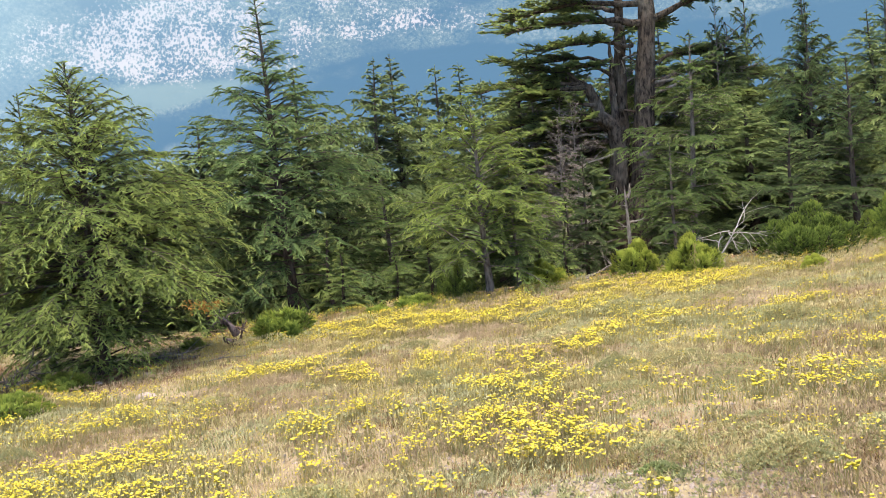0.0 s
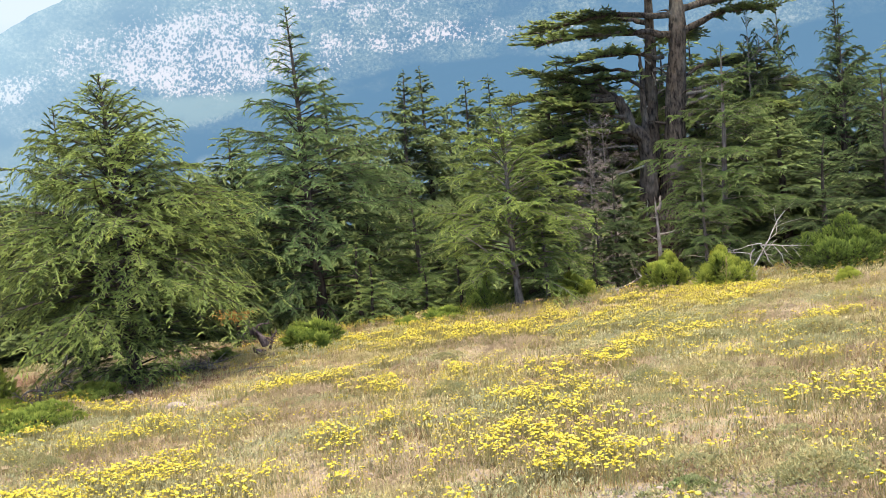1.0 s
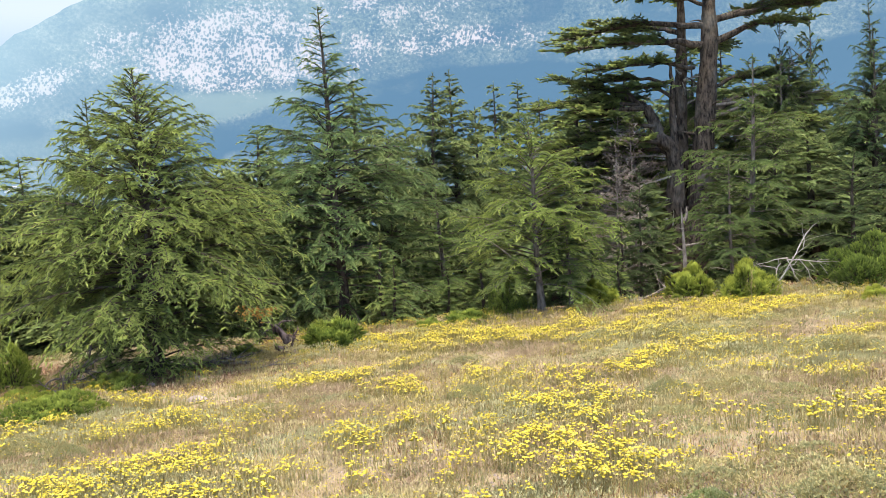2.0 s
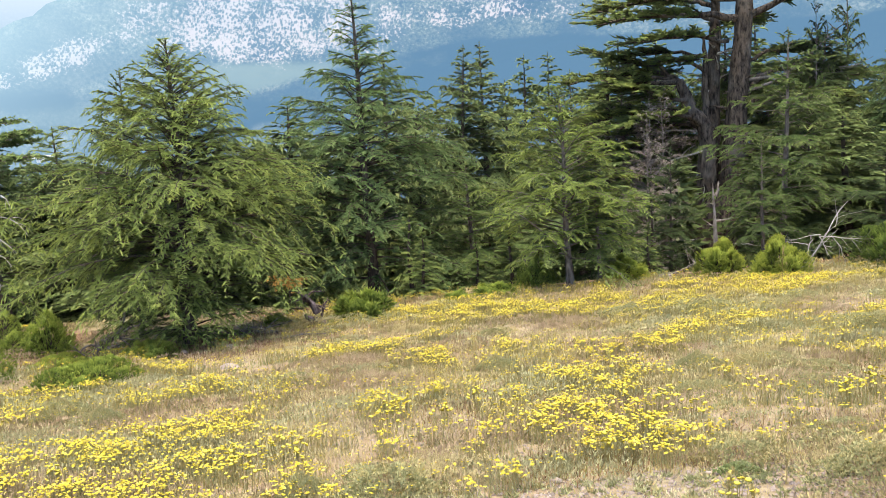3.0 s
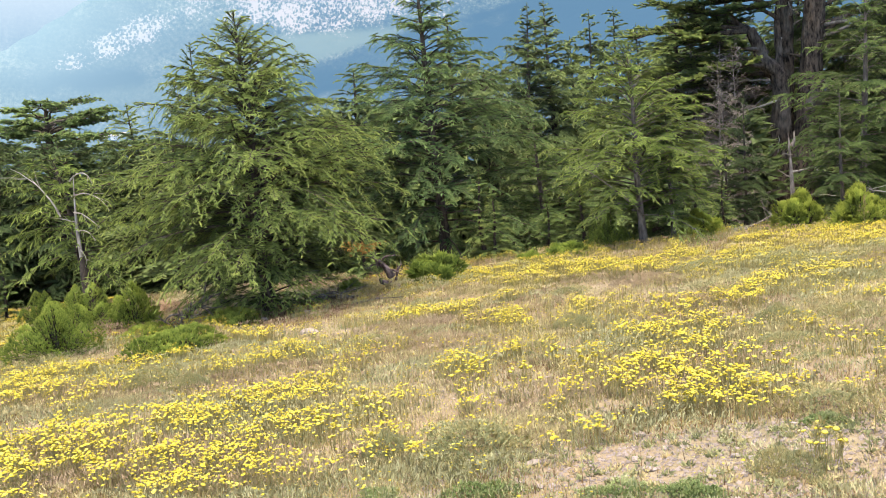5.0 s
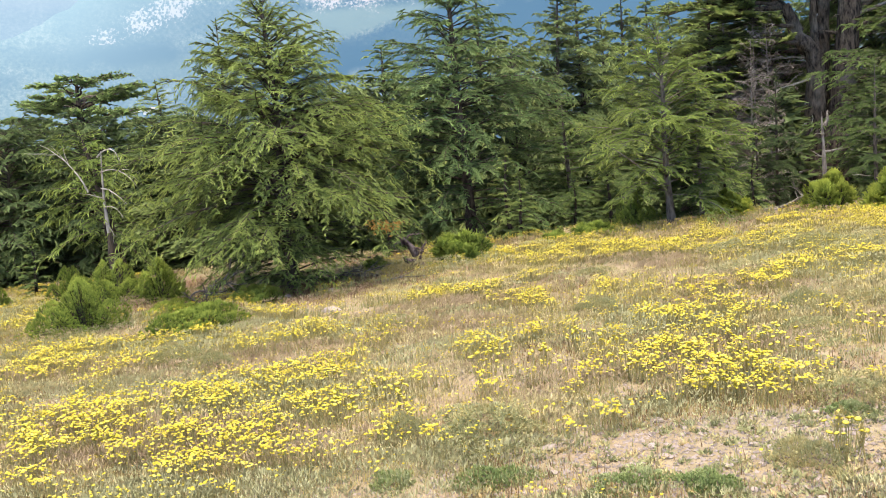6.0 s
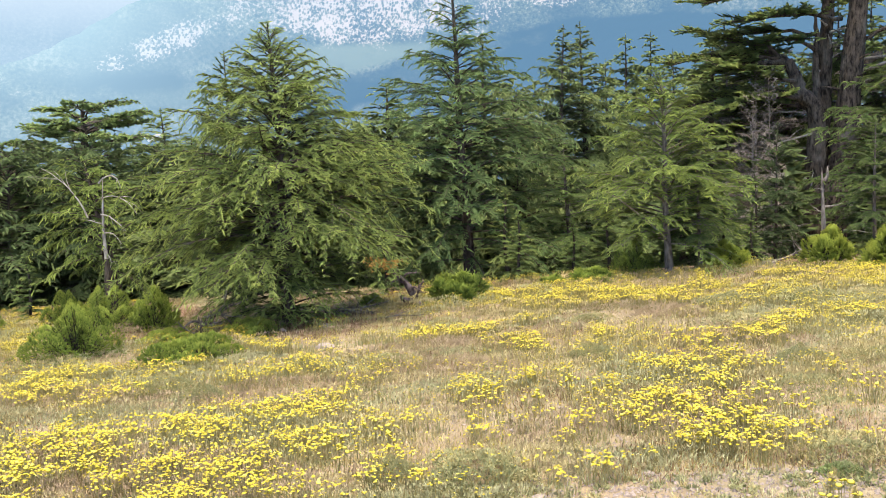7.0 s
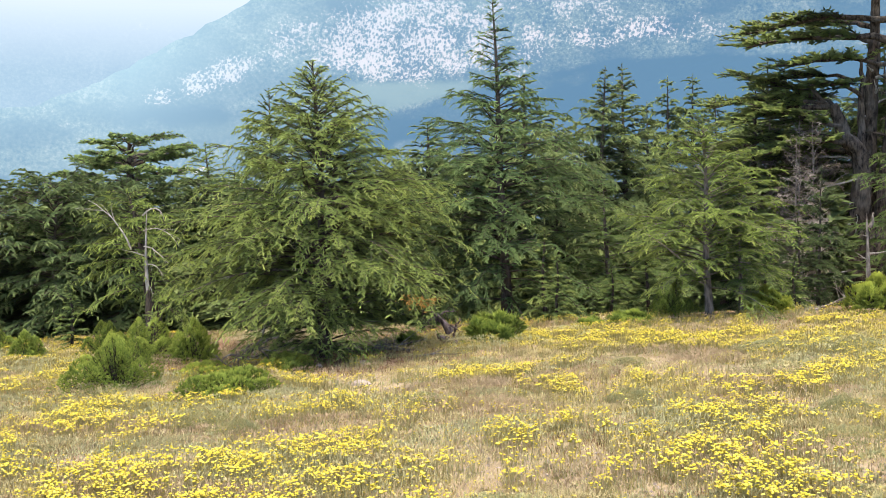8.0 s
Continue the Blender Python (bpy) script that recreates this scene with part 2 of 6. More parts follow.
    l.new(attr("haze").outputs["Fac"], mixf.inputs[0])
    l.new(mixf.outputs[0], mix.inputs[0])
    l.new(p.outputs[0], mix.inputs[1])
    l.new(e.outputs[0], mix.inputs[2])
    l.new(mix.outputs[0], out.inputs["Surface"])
    return m


def stone_material(name, dark, light):
    m, n, l, out = material(name)
    tc = n.new("ShaderNodeTexCoord")
    a = noise_tex(n, l, 14.0, 6, 0.7, tc.outputs["Object"])
    r = ramp(n, [(0.35, dark), (0.95, light)])
    geo = n.new("ShaderNodeNewGeometry")
    sm = n.new("ShaderNodeMath")
    sm.operation = "MULTIPLY_ADD"
    l.new(geo.outputs["Random Per Island"], sm.inputs[0])
    sm.inputs[1].default_value = 0.45
    l.new(a.outputs["Fac"], sm.inputs[2])
    l.new(sm.outputs[0], r.inputs[0])
    bump = n.new("ShaderNodeBump")
    bump.inputs["Strength"].default_value, bump.inputs["Distance"].default_value = 0.6, 0.01
    l.new(a.outputs["Fac"], bump.inputs["Height"])
    p = n.new("ShaderNodeBsdfPrincipled")
    p.inputs["Roughness"].default_value = 0.9
    l.new(r.outputs[0], p.inputs["Base Color"])
    l.new(bump.outputs[0], p.inputs["Normal"])
    l.new(p.outputs[0], out.inputs["Surface"])
    return m


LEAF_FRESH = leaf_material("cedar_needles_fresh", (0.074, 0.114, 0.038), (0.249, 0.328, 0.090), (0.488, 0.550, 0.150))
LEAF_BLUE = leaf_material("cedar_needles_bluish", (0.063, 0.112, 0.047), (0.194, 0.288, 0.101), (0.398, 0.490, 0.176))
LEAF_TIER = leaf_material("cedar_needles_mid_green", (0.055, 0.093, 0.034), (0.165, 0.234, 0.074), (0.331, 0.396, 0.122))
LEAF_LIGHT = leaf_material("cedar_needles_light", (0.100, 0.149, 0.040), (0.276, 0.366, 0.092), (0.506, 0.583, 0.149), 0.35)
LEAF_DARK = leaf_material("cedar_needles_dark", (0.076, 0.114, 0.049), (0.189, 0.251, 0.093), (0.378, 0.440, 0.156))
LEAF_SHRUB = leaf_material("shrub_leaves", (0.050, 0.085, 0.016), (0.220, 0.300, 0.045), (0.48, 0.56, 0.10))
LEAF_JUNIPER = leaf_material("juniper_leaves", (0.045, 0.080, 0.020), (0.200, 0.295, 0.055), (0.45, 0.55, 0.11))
BARK = bark_material("young_cedar_bark", (0.030, 0.024, 0.020), (0.115, 0.092, 0.075), 14)
BARK_PALE = bark_material("thin_grey_cedar_bark", (0.075, 0.062, 0.055), (0.22, 0.185, 0.165), 16)
BARK_OLD = bark_material("old_cedar_bark", (0.016, 0.012, 0.010), (0.135, 0.104, 0.082), 13, 0.28)
DEADWOOD = bark_material("weathered_dead_wood", (0.09, 0.072, 0.062), (0.27, 0.24, 0.215), 18, 0.3)
DEADWOOD_RED = bark_material("reddish_dead_bark", (0.050, 0.034, 0.032), (0.24, 0.18, 0.17), 16, 0.25)
DEADWOOD_PALE = bark_material("bleached_dead_wood", (0.22, 0.20, 0.18), (0.46, 0.43, 0.40), 20, 0.1)
LEAF_DEAD = leaf_material("dead_cedar_twigs", (0.22, 0.185, 0.160), (0.42, 0.365, 0.32), (0.62, 0.56, 0.50), 0.1)
# darkened needle green that stands in for the shade inside the wood
LEAF_SHADED = leaf_material("shade_painted_needles", (0.040, 0.067, 0.029), (0.108, 0.155, 0.059), (0.235, 0.295, 0.104))
WALL = stone_material("whitewashed_wall", (0.62, 0.60, 0.57), (0.78, 0.76, 0.73))
ROOF = stone_material("roof_tiles", (0.30, 0.24, 0.21), (0.45, 0.38, 0.34))
GROUND = ground_material()
GRASS = tone_material("dry_grass", [(0.0, (0.16, 0.17, 0.05)), (0.3, (0.30, 0.285, 0.10)), (0.65, (0.47, 0.385, 0.145)), (1.0, (0.63, 0.53, 0.23))])
CUSHION = tone_material("grey_green_cushion_leaves", [(0.0, (0.175, 0.185, 0.085)), (0.45, (0.365, 0.36, 0.185)), (0.75, (0.46, 0.39, 0.185)), (1.0, (0.53, 0.40, 0.21))])
GREEN_MAT = tone_material("fresh_mat_leaves", [(0.0, (0.10, 0.145, 0.05)), (0.5, (0.22, 0.27, 0.10)), (1.0, (0.40, 0.40, 0.22))])
HERB = tone_material("brown_seed_heads", [(0.0, (0.12, 0.068, 0.038)), (0.6, (0.32, 0.205, 0.11)), (1.0, (0.50, 0.37, 0.20))])
PETAL = tone_material("yellow_florets", [(0.0, (0.20, 0.15, 0.025)), (0.35, (0.36, 0.29, 0.030)), (0.7, (0.48, 0.395, 0.045)), (1.0, (0.58, 0.50, 0.12))], 0.7, 0.12)
RUST = tone_material("withered_needles", [(0.0, (0.24, 0.12, 0.03)), (1.0, (0.50, 0.31, 0.10))])
STEM = tone_material("flower_stems", [(0.0, (0.27, 0.25, 0.10)), (1.0, (0.48, 0.38, 0.17))])
MOUND_GREEN = leaf_material("grey_green_dwarf_shrub", (0.31, 0.315, 0.175), (0.46, 0.455, 0.270), (0.60, 0.58, 0.37), 0.2)
MOUND_STRAW = leaf_material("straw_tussock", (0.44, 0.375, 0.190), (0.60, 0.515, 0.285), (0.74, 0.66, 0.41), 0.25)
MOUND_BROWN = leaf_material("brown_stalk_thicket", (0.34, 0.250, 0.170), (0.49, 0.375, 0.260), (0.64, 0.53, 0.38), 0.2)
STONE = stone_material("limestone", (0.095, 0.074, 0.065), (0.31, 0.25, 0.22))
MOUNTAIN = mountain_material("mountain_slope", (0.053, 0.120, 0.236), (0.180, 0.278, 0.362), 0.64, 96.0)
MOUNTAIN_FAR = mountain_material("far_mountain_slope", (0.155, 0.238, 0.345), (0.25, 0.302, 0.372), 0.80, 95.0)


# ---- ground: one sheet, falling from the meadow into the valley ----
def lay(x, y):
    """Height of the land."""
    x, y = np.asarray(x, float), np.asarray(y, float)
    z = 0.055 * np.clip(x, -60, 80) - 0.045 * np.clip(y, -80, 60)
    over = np.clip(y - 16, 0, None)
    z = z - 0.11 * np.clip(over, 0, 30) * np.clip(over / 6, 0, 1)
    z = z - 0.30 * np.clip(y - 46, 0, 450) - 0.12 * np.clip(-40 - x, 0, 600)
    z = z + 0.10 * (fbm(x + 40, y + 40, 3.2, 3, 5) - 0.5) + 0.05 * (fbm(x + 90, y, 0.7, 3, 9) - 0.5)
    far = np.clip((np.hypot(x, y) - 40) / 100, 0, 1)
    return z + far * 14 * (fbm(x + 2000, y + 2000, 120, 4, 3) - 0.5)


def lz(x, y):
    return float(lay(x, y))


def graded(lo, hi, step, out_lo, out_hi, grow=1.16):
    mid = list(np.arange(lo, hi, step))
    a, s = [lo], step
    while a[-1] > out_lo:
        s *= grow
        a.append(a[-1] - s)
    b, s = [hi], step
    while b[-1] < out_hi:
        s *= grow
        b.append(b[-1] + s)
    return np.array(a[:0:-1] + mid + b)


LITTERED = ((-4.82, 12.6, 2.3, 1.35), (-3.14, 16.8, 2.2, 2.2), (0.62, 17.2, 1.8, 1.1), (5.2, 17.8, 3.0, 1.5), (2.4, 17.9, 2.2, 1.3), (-8.2, 14.6, 1.8, 1.4))


def litter(x, y):
    """Where fallen needles cover the soil round the cedars."""
    d = 0.0
    for cx, cy, rx, ry in LITTERED:
        d = np.maximum(d, np.exp(-(((x - cx) / rx) ** 2 + ((y - cy) / ry) ** 2) ** 2))
    return np.clip(d * (0.55 + 0.9 * fbm(x + 33, y + 81, 0.6, 3, 71)), 0, 1)


def build_ground():
    xs = graded(-15, 10, 0.13, -1800, 1800)
    ys = graded(2.5, 20, 0.13, -1200, 2400)
    X, Y = np.meshgrid(xs, ys)
    V = np.stack([X, Y, lay(X, Y)], -1).reshape(-1, 3)
    ny, nx = X.shape
    j, i = np.meshgrid(np.arange(ny - 1), np.arange(nx - 1), indexing="ij")
    a = (j * nx + i).ravel()
    F = np.stack([a, a + 1, a + nx + 1, a + nx], -1)
    wood = np.clip((Y - 30) / 20, 0, 1).ravel()
    ob = new("ground", mesh_of("ground", V, F, GROUND, True, wood=wood, litter=litter(X, Y).ravel()))
    tagged(ob, "dry sloping mountain meadow of stony soil and parched grass", "ground", kind="structure")


build_ground()


# ---- mountains across the valley ----
def blob(az, el, a0, e0, ra, re):
    return np.exp(-((az - a0) / ra) ** 2 - ((el - e0) / re) ** 2)


def build_mountain(name, label, mat, r0, r1, shape, az0, az1, rock, meadow, haze, dense, na=320, nr=110):
    az = np.radians(np.linspace(az0, az1, na))
    s = np.linspace(0, 1, nr)
    A, Sx = np.meshgrid(az, s)
    Rr = r0 + (r1 - r0) * Sx
    X, Y = np.sin(A) * Rr, np.cos(A) * Rr
    Z = shape(np.degrees(A), Sx, Rr, X, Y)
    V = np.stack([X, Y, Z], -1).reshape(-1, 3)
    j, i = np.meshgrid(np.arange(nr - 1), np.arange(na - 1), indexing="ij")
    a = (j * na + i).ravel()
    F = np.stack([a, a + 1, a + na + 1, a + na], -1)
    ad, el = np.degrees(A).ravel(), np.degrees(np.arctan2(Z - 1.6, Rr)).ravel()
    me = mesh_of(name, V, F, mat, True, rock=rock(ad, el), meadow=meadow(ad, el), haze=haze(ad, el), dense=dense(ad, el))
    uv = me.uv_layers.new(name="slope")
    idx = F.ravel()
    uv.data.foreach_set("uv", np.stack([ad[idx] * 0.05, el[idx] * 0.05], -1).astype(np.float32).ravel())
    tagged(new(name, me), label, "mountain", kind="structure")


def near_shape(az, s, r, x, y):
    el = np.interp(s, [0, 0.12, 0.35, 0.46, 0.52, 1.0], [-7, -4, 2.5, 5.0, 5.5, 14.0])
    top = np.interp(az, [-60, -38, -32, -27, -22.6, -18, 40], [2.0, 3.5, 5.6, 8.6, 11.0, 14, 14])
    el = np.minimum(el, top + (el - top) * 0.02)
    z = 1.6 + np.tan(np.radians(el)) * r
    ridge = 1 - np.abs(2 * fbm(x + 5000, y + 5000, 520, 5, 21) - 1)
    gully = 1 - np.abs(2 * fbm(x * 1.6 + 900, y * 0.5 + 5000, 260, 4, 27) - 1)
    return z + (ridge - 0.7) * 110 * s + (gully - 0.7) * 60 * s


def near_rock(az, el):
    m = 1.0 * blob(az, el, -15.8, 8.7, 5.2, 2.5) + 0.8 * blob(az, el, -28.6, 5.2, 1.6, 0.8) + 0.9 * blob(az, el, -26.4, 6.4, 1.7, 0.8) + 0.6 * blob(az, el, -24.2, 7.4, 1.7, 0.9)
    m += 0.45 * blob(az, el, -21.8, 8.7, 1.6, 1.0) + 0.55 * blob(az, el, -15.0, 7.2, 4.2, 0.9) + 0.8 * blob(az, el, -25.0, 4.1, 0.9, 0.35) + 0.45 * blob(az, el, -7.5, 8.2, 3.5, 1.3) + 0.5 * blob(az, el, -1.5, 8.6, 4, 1.0)
    m += 0.5 * blob(az, el, 5, 8.0, 4, 0.8) + 0.45 * blob(az, el, -8, 6.4, 2.0, 0.6) + 0.45 * blob(az, el, -6, 10.8, 7, 1.6) + 0.6 * blob(az, el, -35, 4.0, 5, 1.2)
    return np.clip(m * (0.45 + 0.95 * fbm(az * 1.5 + 60, el * 3 + 60, 2.2, 4, 73)) + 0.22 * np.clip((el - 4) / 2, 0, 1), 0, 0.85)


def wood_edge(az):
    """Upper edge of the closed dark wood, in degrees above the eye."""
    return np.interp(az, [-40, -25, -20, -17.5, -11.3, -8.6, -0.2, 4.2, 60], [1.2, 1.8, 3.0, 4.0, 5.4, 6.4, 7.2, 6.9, 7.0]) + 0.5 * (fbm(az + 40, 0 * az + 3, 2.2, 3, 75) - 0.5)


def near_meadow(az, el):
    field = np.clip((el - wood_edge(az)) / 0.2, 0, 1) * np.clip((6.2 - el) / 0.4, 0, 1) * np.exp(-((az + 15.5) / 5.5) ** 4) * (0.5 + 0.9 * fbm(az * 1.2 + 80, el * 4 + 80, 2.4, 3, 77))
    return np.clip(field + 0.5 * blob(az, el, -24, 3.2, 5, 0.7) + 0.3 * blob(az, el, -33, 1.6, 6, 0.8), 0, 1)


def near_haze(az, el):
    # strength of the painted haze by bearing and height
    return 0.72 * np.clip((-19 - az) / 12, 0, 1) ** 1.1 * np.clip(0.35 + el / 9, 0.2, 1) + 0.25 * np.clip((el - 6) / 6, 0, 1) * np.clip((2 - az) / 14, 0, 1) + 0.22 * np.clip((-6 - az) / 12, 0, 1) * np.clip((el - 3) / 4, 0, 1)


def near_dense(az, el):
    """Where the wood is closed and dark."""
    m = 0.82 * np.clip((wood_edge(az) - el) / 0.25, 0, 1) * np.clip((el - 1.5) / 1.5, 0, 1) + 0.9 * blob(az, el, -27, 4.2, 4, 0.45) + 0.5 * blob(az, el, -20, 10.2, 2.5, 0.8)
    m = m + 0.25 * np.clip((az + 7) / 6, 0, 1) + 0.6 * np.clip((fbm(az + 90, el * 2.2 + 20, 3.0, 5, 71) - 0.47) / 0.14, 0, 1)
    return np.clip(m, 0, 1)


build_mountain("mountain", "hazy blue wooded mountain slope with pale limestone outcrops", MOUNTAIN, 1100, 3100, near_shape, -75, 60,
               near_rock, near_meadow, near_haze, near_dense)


def far_shape(az, s, r, x, y):
    el = -1 + 15.0 * s + 1.3 * np.sin(np.radians(az * 7)) * s
    return 1.6 + np.tan(np.radians(el)) * r + 160 * s * (fbm(x + 9000, y + 9000, 800, 5, 33) - 0.5)


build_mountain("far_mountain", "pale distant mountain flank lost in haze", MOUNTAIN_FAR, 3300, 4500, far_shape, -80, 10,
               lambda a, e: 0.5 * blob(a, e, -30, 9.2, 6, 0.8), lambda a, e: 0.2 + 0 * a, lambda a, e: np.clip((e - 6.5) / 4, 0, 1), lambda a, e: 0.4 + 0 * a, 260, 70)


# ---- a few white houses far down the slope ----
def house(az, el, w, d, h, turn):
    a = math.radians(az)
    r = np.linspace(1250, 2300, 400)
    z = near_shape(np.full(400, az), (r - 1100) / 2000, r, np.sin(a) * r, np.cos(a) * r)
    k = int(np.argmin(np.abs(np.degrees(np.arctan2(z - 1.6, r)) - el)))
    ob = thing("house", "small whitewashed house with a low tiled roof far off", "house", "houses on the far slope", at=(math.sin(a) * r[k], math.cos(a) * r[k], z[k] - 1.0), rz=turn)
    x, y = w / 2, d / 2

    def solid(name, V, F, mat):
        return part(name, mesh_of(name, np.array(V, float), np.array(F), mat), ob)
    box = [[0, 1, 2, 3], [4, 7, 6, 5], [0, 4, 5, 1], [1, 5, 6, 2], [2, 6, 7, 3], [3, 7, 4, 0]]
    solid("wall", [(-x, -y, 0), (-x, y, 0), (x, y, 0), (x, -y, 0), (-x, -y, h), (-x, y, h), (x, y, h), (x, -y, h)], box, WALL)
    x, y = x + 0.5, y + 0.5
    solid("roof", [(-x, -y, h), (-x, y, h), (x, y, h), (x, -y, h), (-x * 0.6, 0, h + 1.6), (-x * 0.6, 0.02, h + 1.6), (x * 0.6, 0.02, h + 1.6), (x * 0.6, 0, h + 1.6)], box, ROOF)
    for k in range(3):
        c = (k - 1) * w / 3
        o = solid("window", [(c - 0.6, -d / 2 - 0.12, 1.6), (c - 0.6, -d / 2 + 0.2, 1.6), (c + 0.6, -d / 2 + 0.2, 1.6), (c + 0.6, -d / 2 - 0.12, 1.6),
                             (c - 0.6, -d / 2 - 0.12, 3.0), (c - 0.6, -d / 2 + 0.2, 3.0), (c + 0.6, -d / 2 + 0.2, 3.0), (c + 0.6, -d / 2 - 0.12, 3.0)], box, BARK)
    return ob


for az, el, w, d, h, turn in ((-28.6, 0.95, 13, 9, 6, 40), (-28.1, 1.1, 16, 9, 5, 20), (-27.7, 0.9, 10, 8, 6, 60), (-27.3, 1.05, 14, 9, 5, 30), (-29.1, 1.15, 9, 8, 5, 10)):
    house(az, el, w, d, h, turn)


# ---- trees ----
def on_line(P, b, s):
    K = P.shape[1]
    t = np.clip(s, 0, 0.9999) * (K - 1)
    i = t.astype(int)
    f = (t - i)[:, None]
    return P[b, i] * (1 - f) + P[b, i + 1] * f, unit(P[b, i + 1] - P[b, i])


def needles(p, d, rng, count, size, up=0.15, wild=0.65, thin=0.30, level=0.0):
    """Little needle sprays at p, pointing about d."""
    n = len(p) * count
    q = np.repeat(p, count, 0)
    dd = np.repeat(d, count, 0) * 0.8 + rng.normal(0, wild * 0.6, (n, 3)) * np.array([1.25, 1.25, 0.7])
    dd[:, 2] += up
    dd = unit(dd)
    ln = size * rng.uniform(0.65, 1.25, (n, 1))
    side = unit(np.cross(dd, rng.normal(0, 1, (n, 3)) + np.array([0, 0, level]))) * ln * thin * 0.5
    base = q + rng.normal(0, size * 0.12, (n, 3))
    V = np.stack([base - side, base + side, base + dd * ln], 1).reshape(-1, 3)
    return V, np.arange(n * 3).reshape(-1, 3)


def fingers(p0, d, l, droop, rng, per, size, wide, spread=0.62, core=0.80):
    """Nodding shoots, each a slim green core bristling with needles: verts, tris, normals of the brush, which shoot, how far along."""
    n = len(p0)
    dr = np.broadcast_to(droop, n)
    up = np.array([0, 0, 1.0])
    # the core: two crossed tapering blades, bent downwards
    q = np.array([0.0, 0.55, 1.0])
    pt = p0[:, None] + d[:, None] * (l[:, None] * q)[..., None]
    pt[:, :, 2] -= dr[:, None] * l[:, None] * q * q
    s1 = unit(np.cross(d, up) + rng.normal(0, 0.35, (n, 3)))
    s2 = unit(np.cross(d, s1) + rng.normal(0, 0.25, (n, 3)))
    w = wide * core * rng.uniform(0.75, 1.3, (n, 1))
    V = np.stack([v for sd in (s1, s2) for v in (pt[:, 0] - sd * w * 0.7, pt[:, 0] + sd * w * 0.7, pt[:, 1] - sd * w, pt[:, 1] + sd * w, pt[:, 2] + up * 0)], 1)
    side = np.stack([v for sd in (s1, s2) for v in (-sd, sd, -sd, sd, 0 * sd)], 1)
    F = np.array([[0, 1, 3], [0, 3, 2], [2, 3, 4], [5, 6, 8], [5, 8, 7], [7, 8, 9]])
    F = (F[None] + (np.arange(n) * 10)[:, None, None]).reshape(-1, 3)
    out = p0 * np.array([1, 1, 0])
    puff = unit(0.32 * side + 0.40 * unit(out)[:, None] + 0.75 * up)
    core_set = (V.reshape(-1, 3), F, puff.reshape(-1, 3), np.repeat(np.arange(n), 10), np.tile([0, 0, 0.55, 0.55, 1.0] * 2, n))
    # the needles round it
    m = np.maximum(3, (l * per).astype(int))
    k = np.repeat(np.arange(n), m)
    q = (np.arange(len(k)) - np.repeat(np.cumsum(m) - m, m) + rng.uniform(0, 1, len(k))) / m[k]
    p = p0[k] + d[k] * (l[k] * q)[:, None]
    p[:, 2] -= dr[k] * l[k] * q * q
    axis = d[k].copy()
    axis[:, 2] -= 2 * dr[k] * q
    axis = unit(axis)
    radial = unit(np.cross(axis, rng.normal(0, 1, (len(k), 3))))
    way = unit(axis + radial * (spread * (1.2 - 0.6 * q))[:, None])
    ln = (size * rng.uniform(0.7, 1.25, len(k)) * (1.1 - 0.35 * q))[:, None]
    side = unit(np.cross(way, rng.normal(0, 1, (len(k), 3)))) * wide / 2
    V = np.stack([p - side, p + side, p + way * ln], 1).reshape(-1, 3)
    puff = unit(0.40 * radial + 0.40 * unit(out)[k] + 0.75 * up)
    return merge(core_set, (V, np.arange(len(V)).reshape(-1, 3), np.repeat(puff, 3, 0), np.repeat(k, 3), np.repeat(q, 3)))


def sprays(P, L, rng, step=0.03, sec=0.05, sec_max=0.16, droop=0.45, per=85, size=0.030, needle=0.0065, s0=0.10, tilt=0.14, fresh=0.0, base=0.08, twig=5, spread=0.70, angle=(14, 72), bare_in=0.0):
    """Side shoots in flat fans along the limbs P, clothed in needles. Gives twigs and needles."""
    m = np.maximum(3, (L / step).astype(int))
    b = np.repeat(np.arange(len(P)), m)
    within = np.arange(len(b)) - np.repeat(np.cumsum(m) - m, m)
    s = s0 + (1 - s0) * (within + rng.uniform(0, 1, len(b))) / np.repeat(m, m)
    keep = rng.uniform(0, 1, len(b)) > bare_in * np.clip(1 - s * 1.6, 0, 1)
    b, within, s = b[keep], within[keep], s[keep]
    p0, tan = on_line(P, b, s)
    side = unit(np.cross(tan, np.array([0, 0, 1.0]))) * np.where(within % 2, 1, -1)[:, None]
    a = np.radians(rng.uniform(angle[0], angle[1], len(b)))[:, None]
    d = tan * np.cos(a) + side * np.sin(a)
    d[:, 2] += rng.normal(0.04, tilt * 1.5, len(b))
    d = unit(d)
    l = np.clip(sec * L[b] * (1.05 - 0.8 * s) + base, 0.04, sec_max) * rng.uniform(0.45, 1.4, len(b))
    V, F, puff, k, q = fingers(p0, d, l, droop * rng.uniform(0.5, 1.5, len(b)), rng, per, size, needle, spread)
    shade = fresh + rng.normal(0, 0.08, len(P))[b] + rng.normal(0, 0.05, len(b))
    # dark bough insides: older growth, with the crown's inner shade painted in
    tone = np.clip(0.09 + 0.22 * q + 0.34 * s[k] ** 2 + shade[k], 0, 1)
    tip = p0 + d * l[:, None]
    tip[:, 2] -= droop * l
    flat = unit(np.cross(d, np.array([0.2, 0.1, 1.0]))) * (0.003 + 0.004 * l)[:, None]
    tv = np.stack([p0 - flat, p0 + flat, tip], 1)[::twig].reshape(-1, 3)
    return (tv, np.arange(len(tv)).reshape(-1, 3)), (V, F, tone, puff)


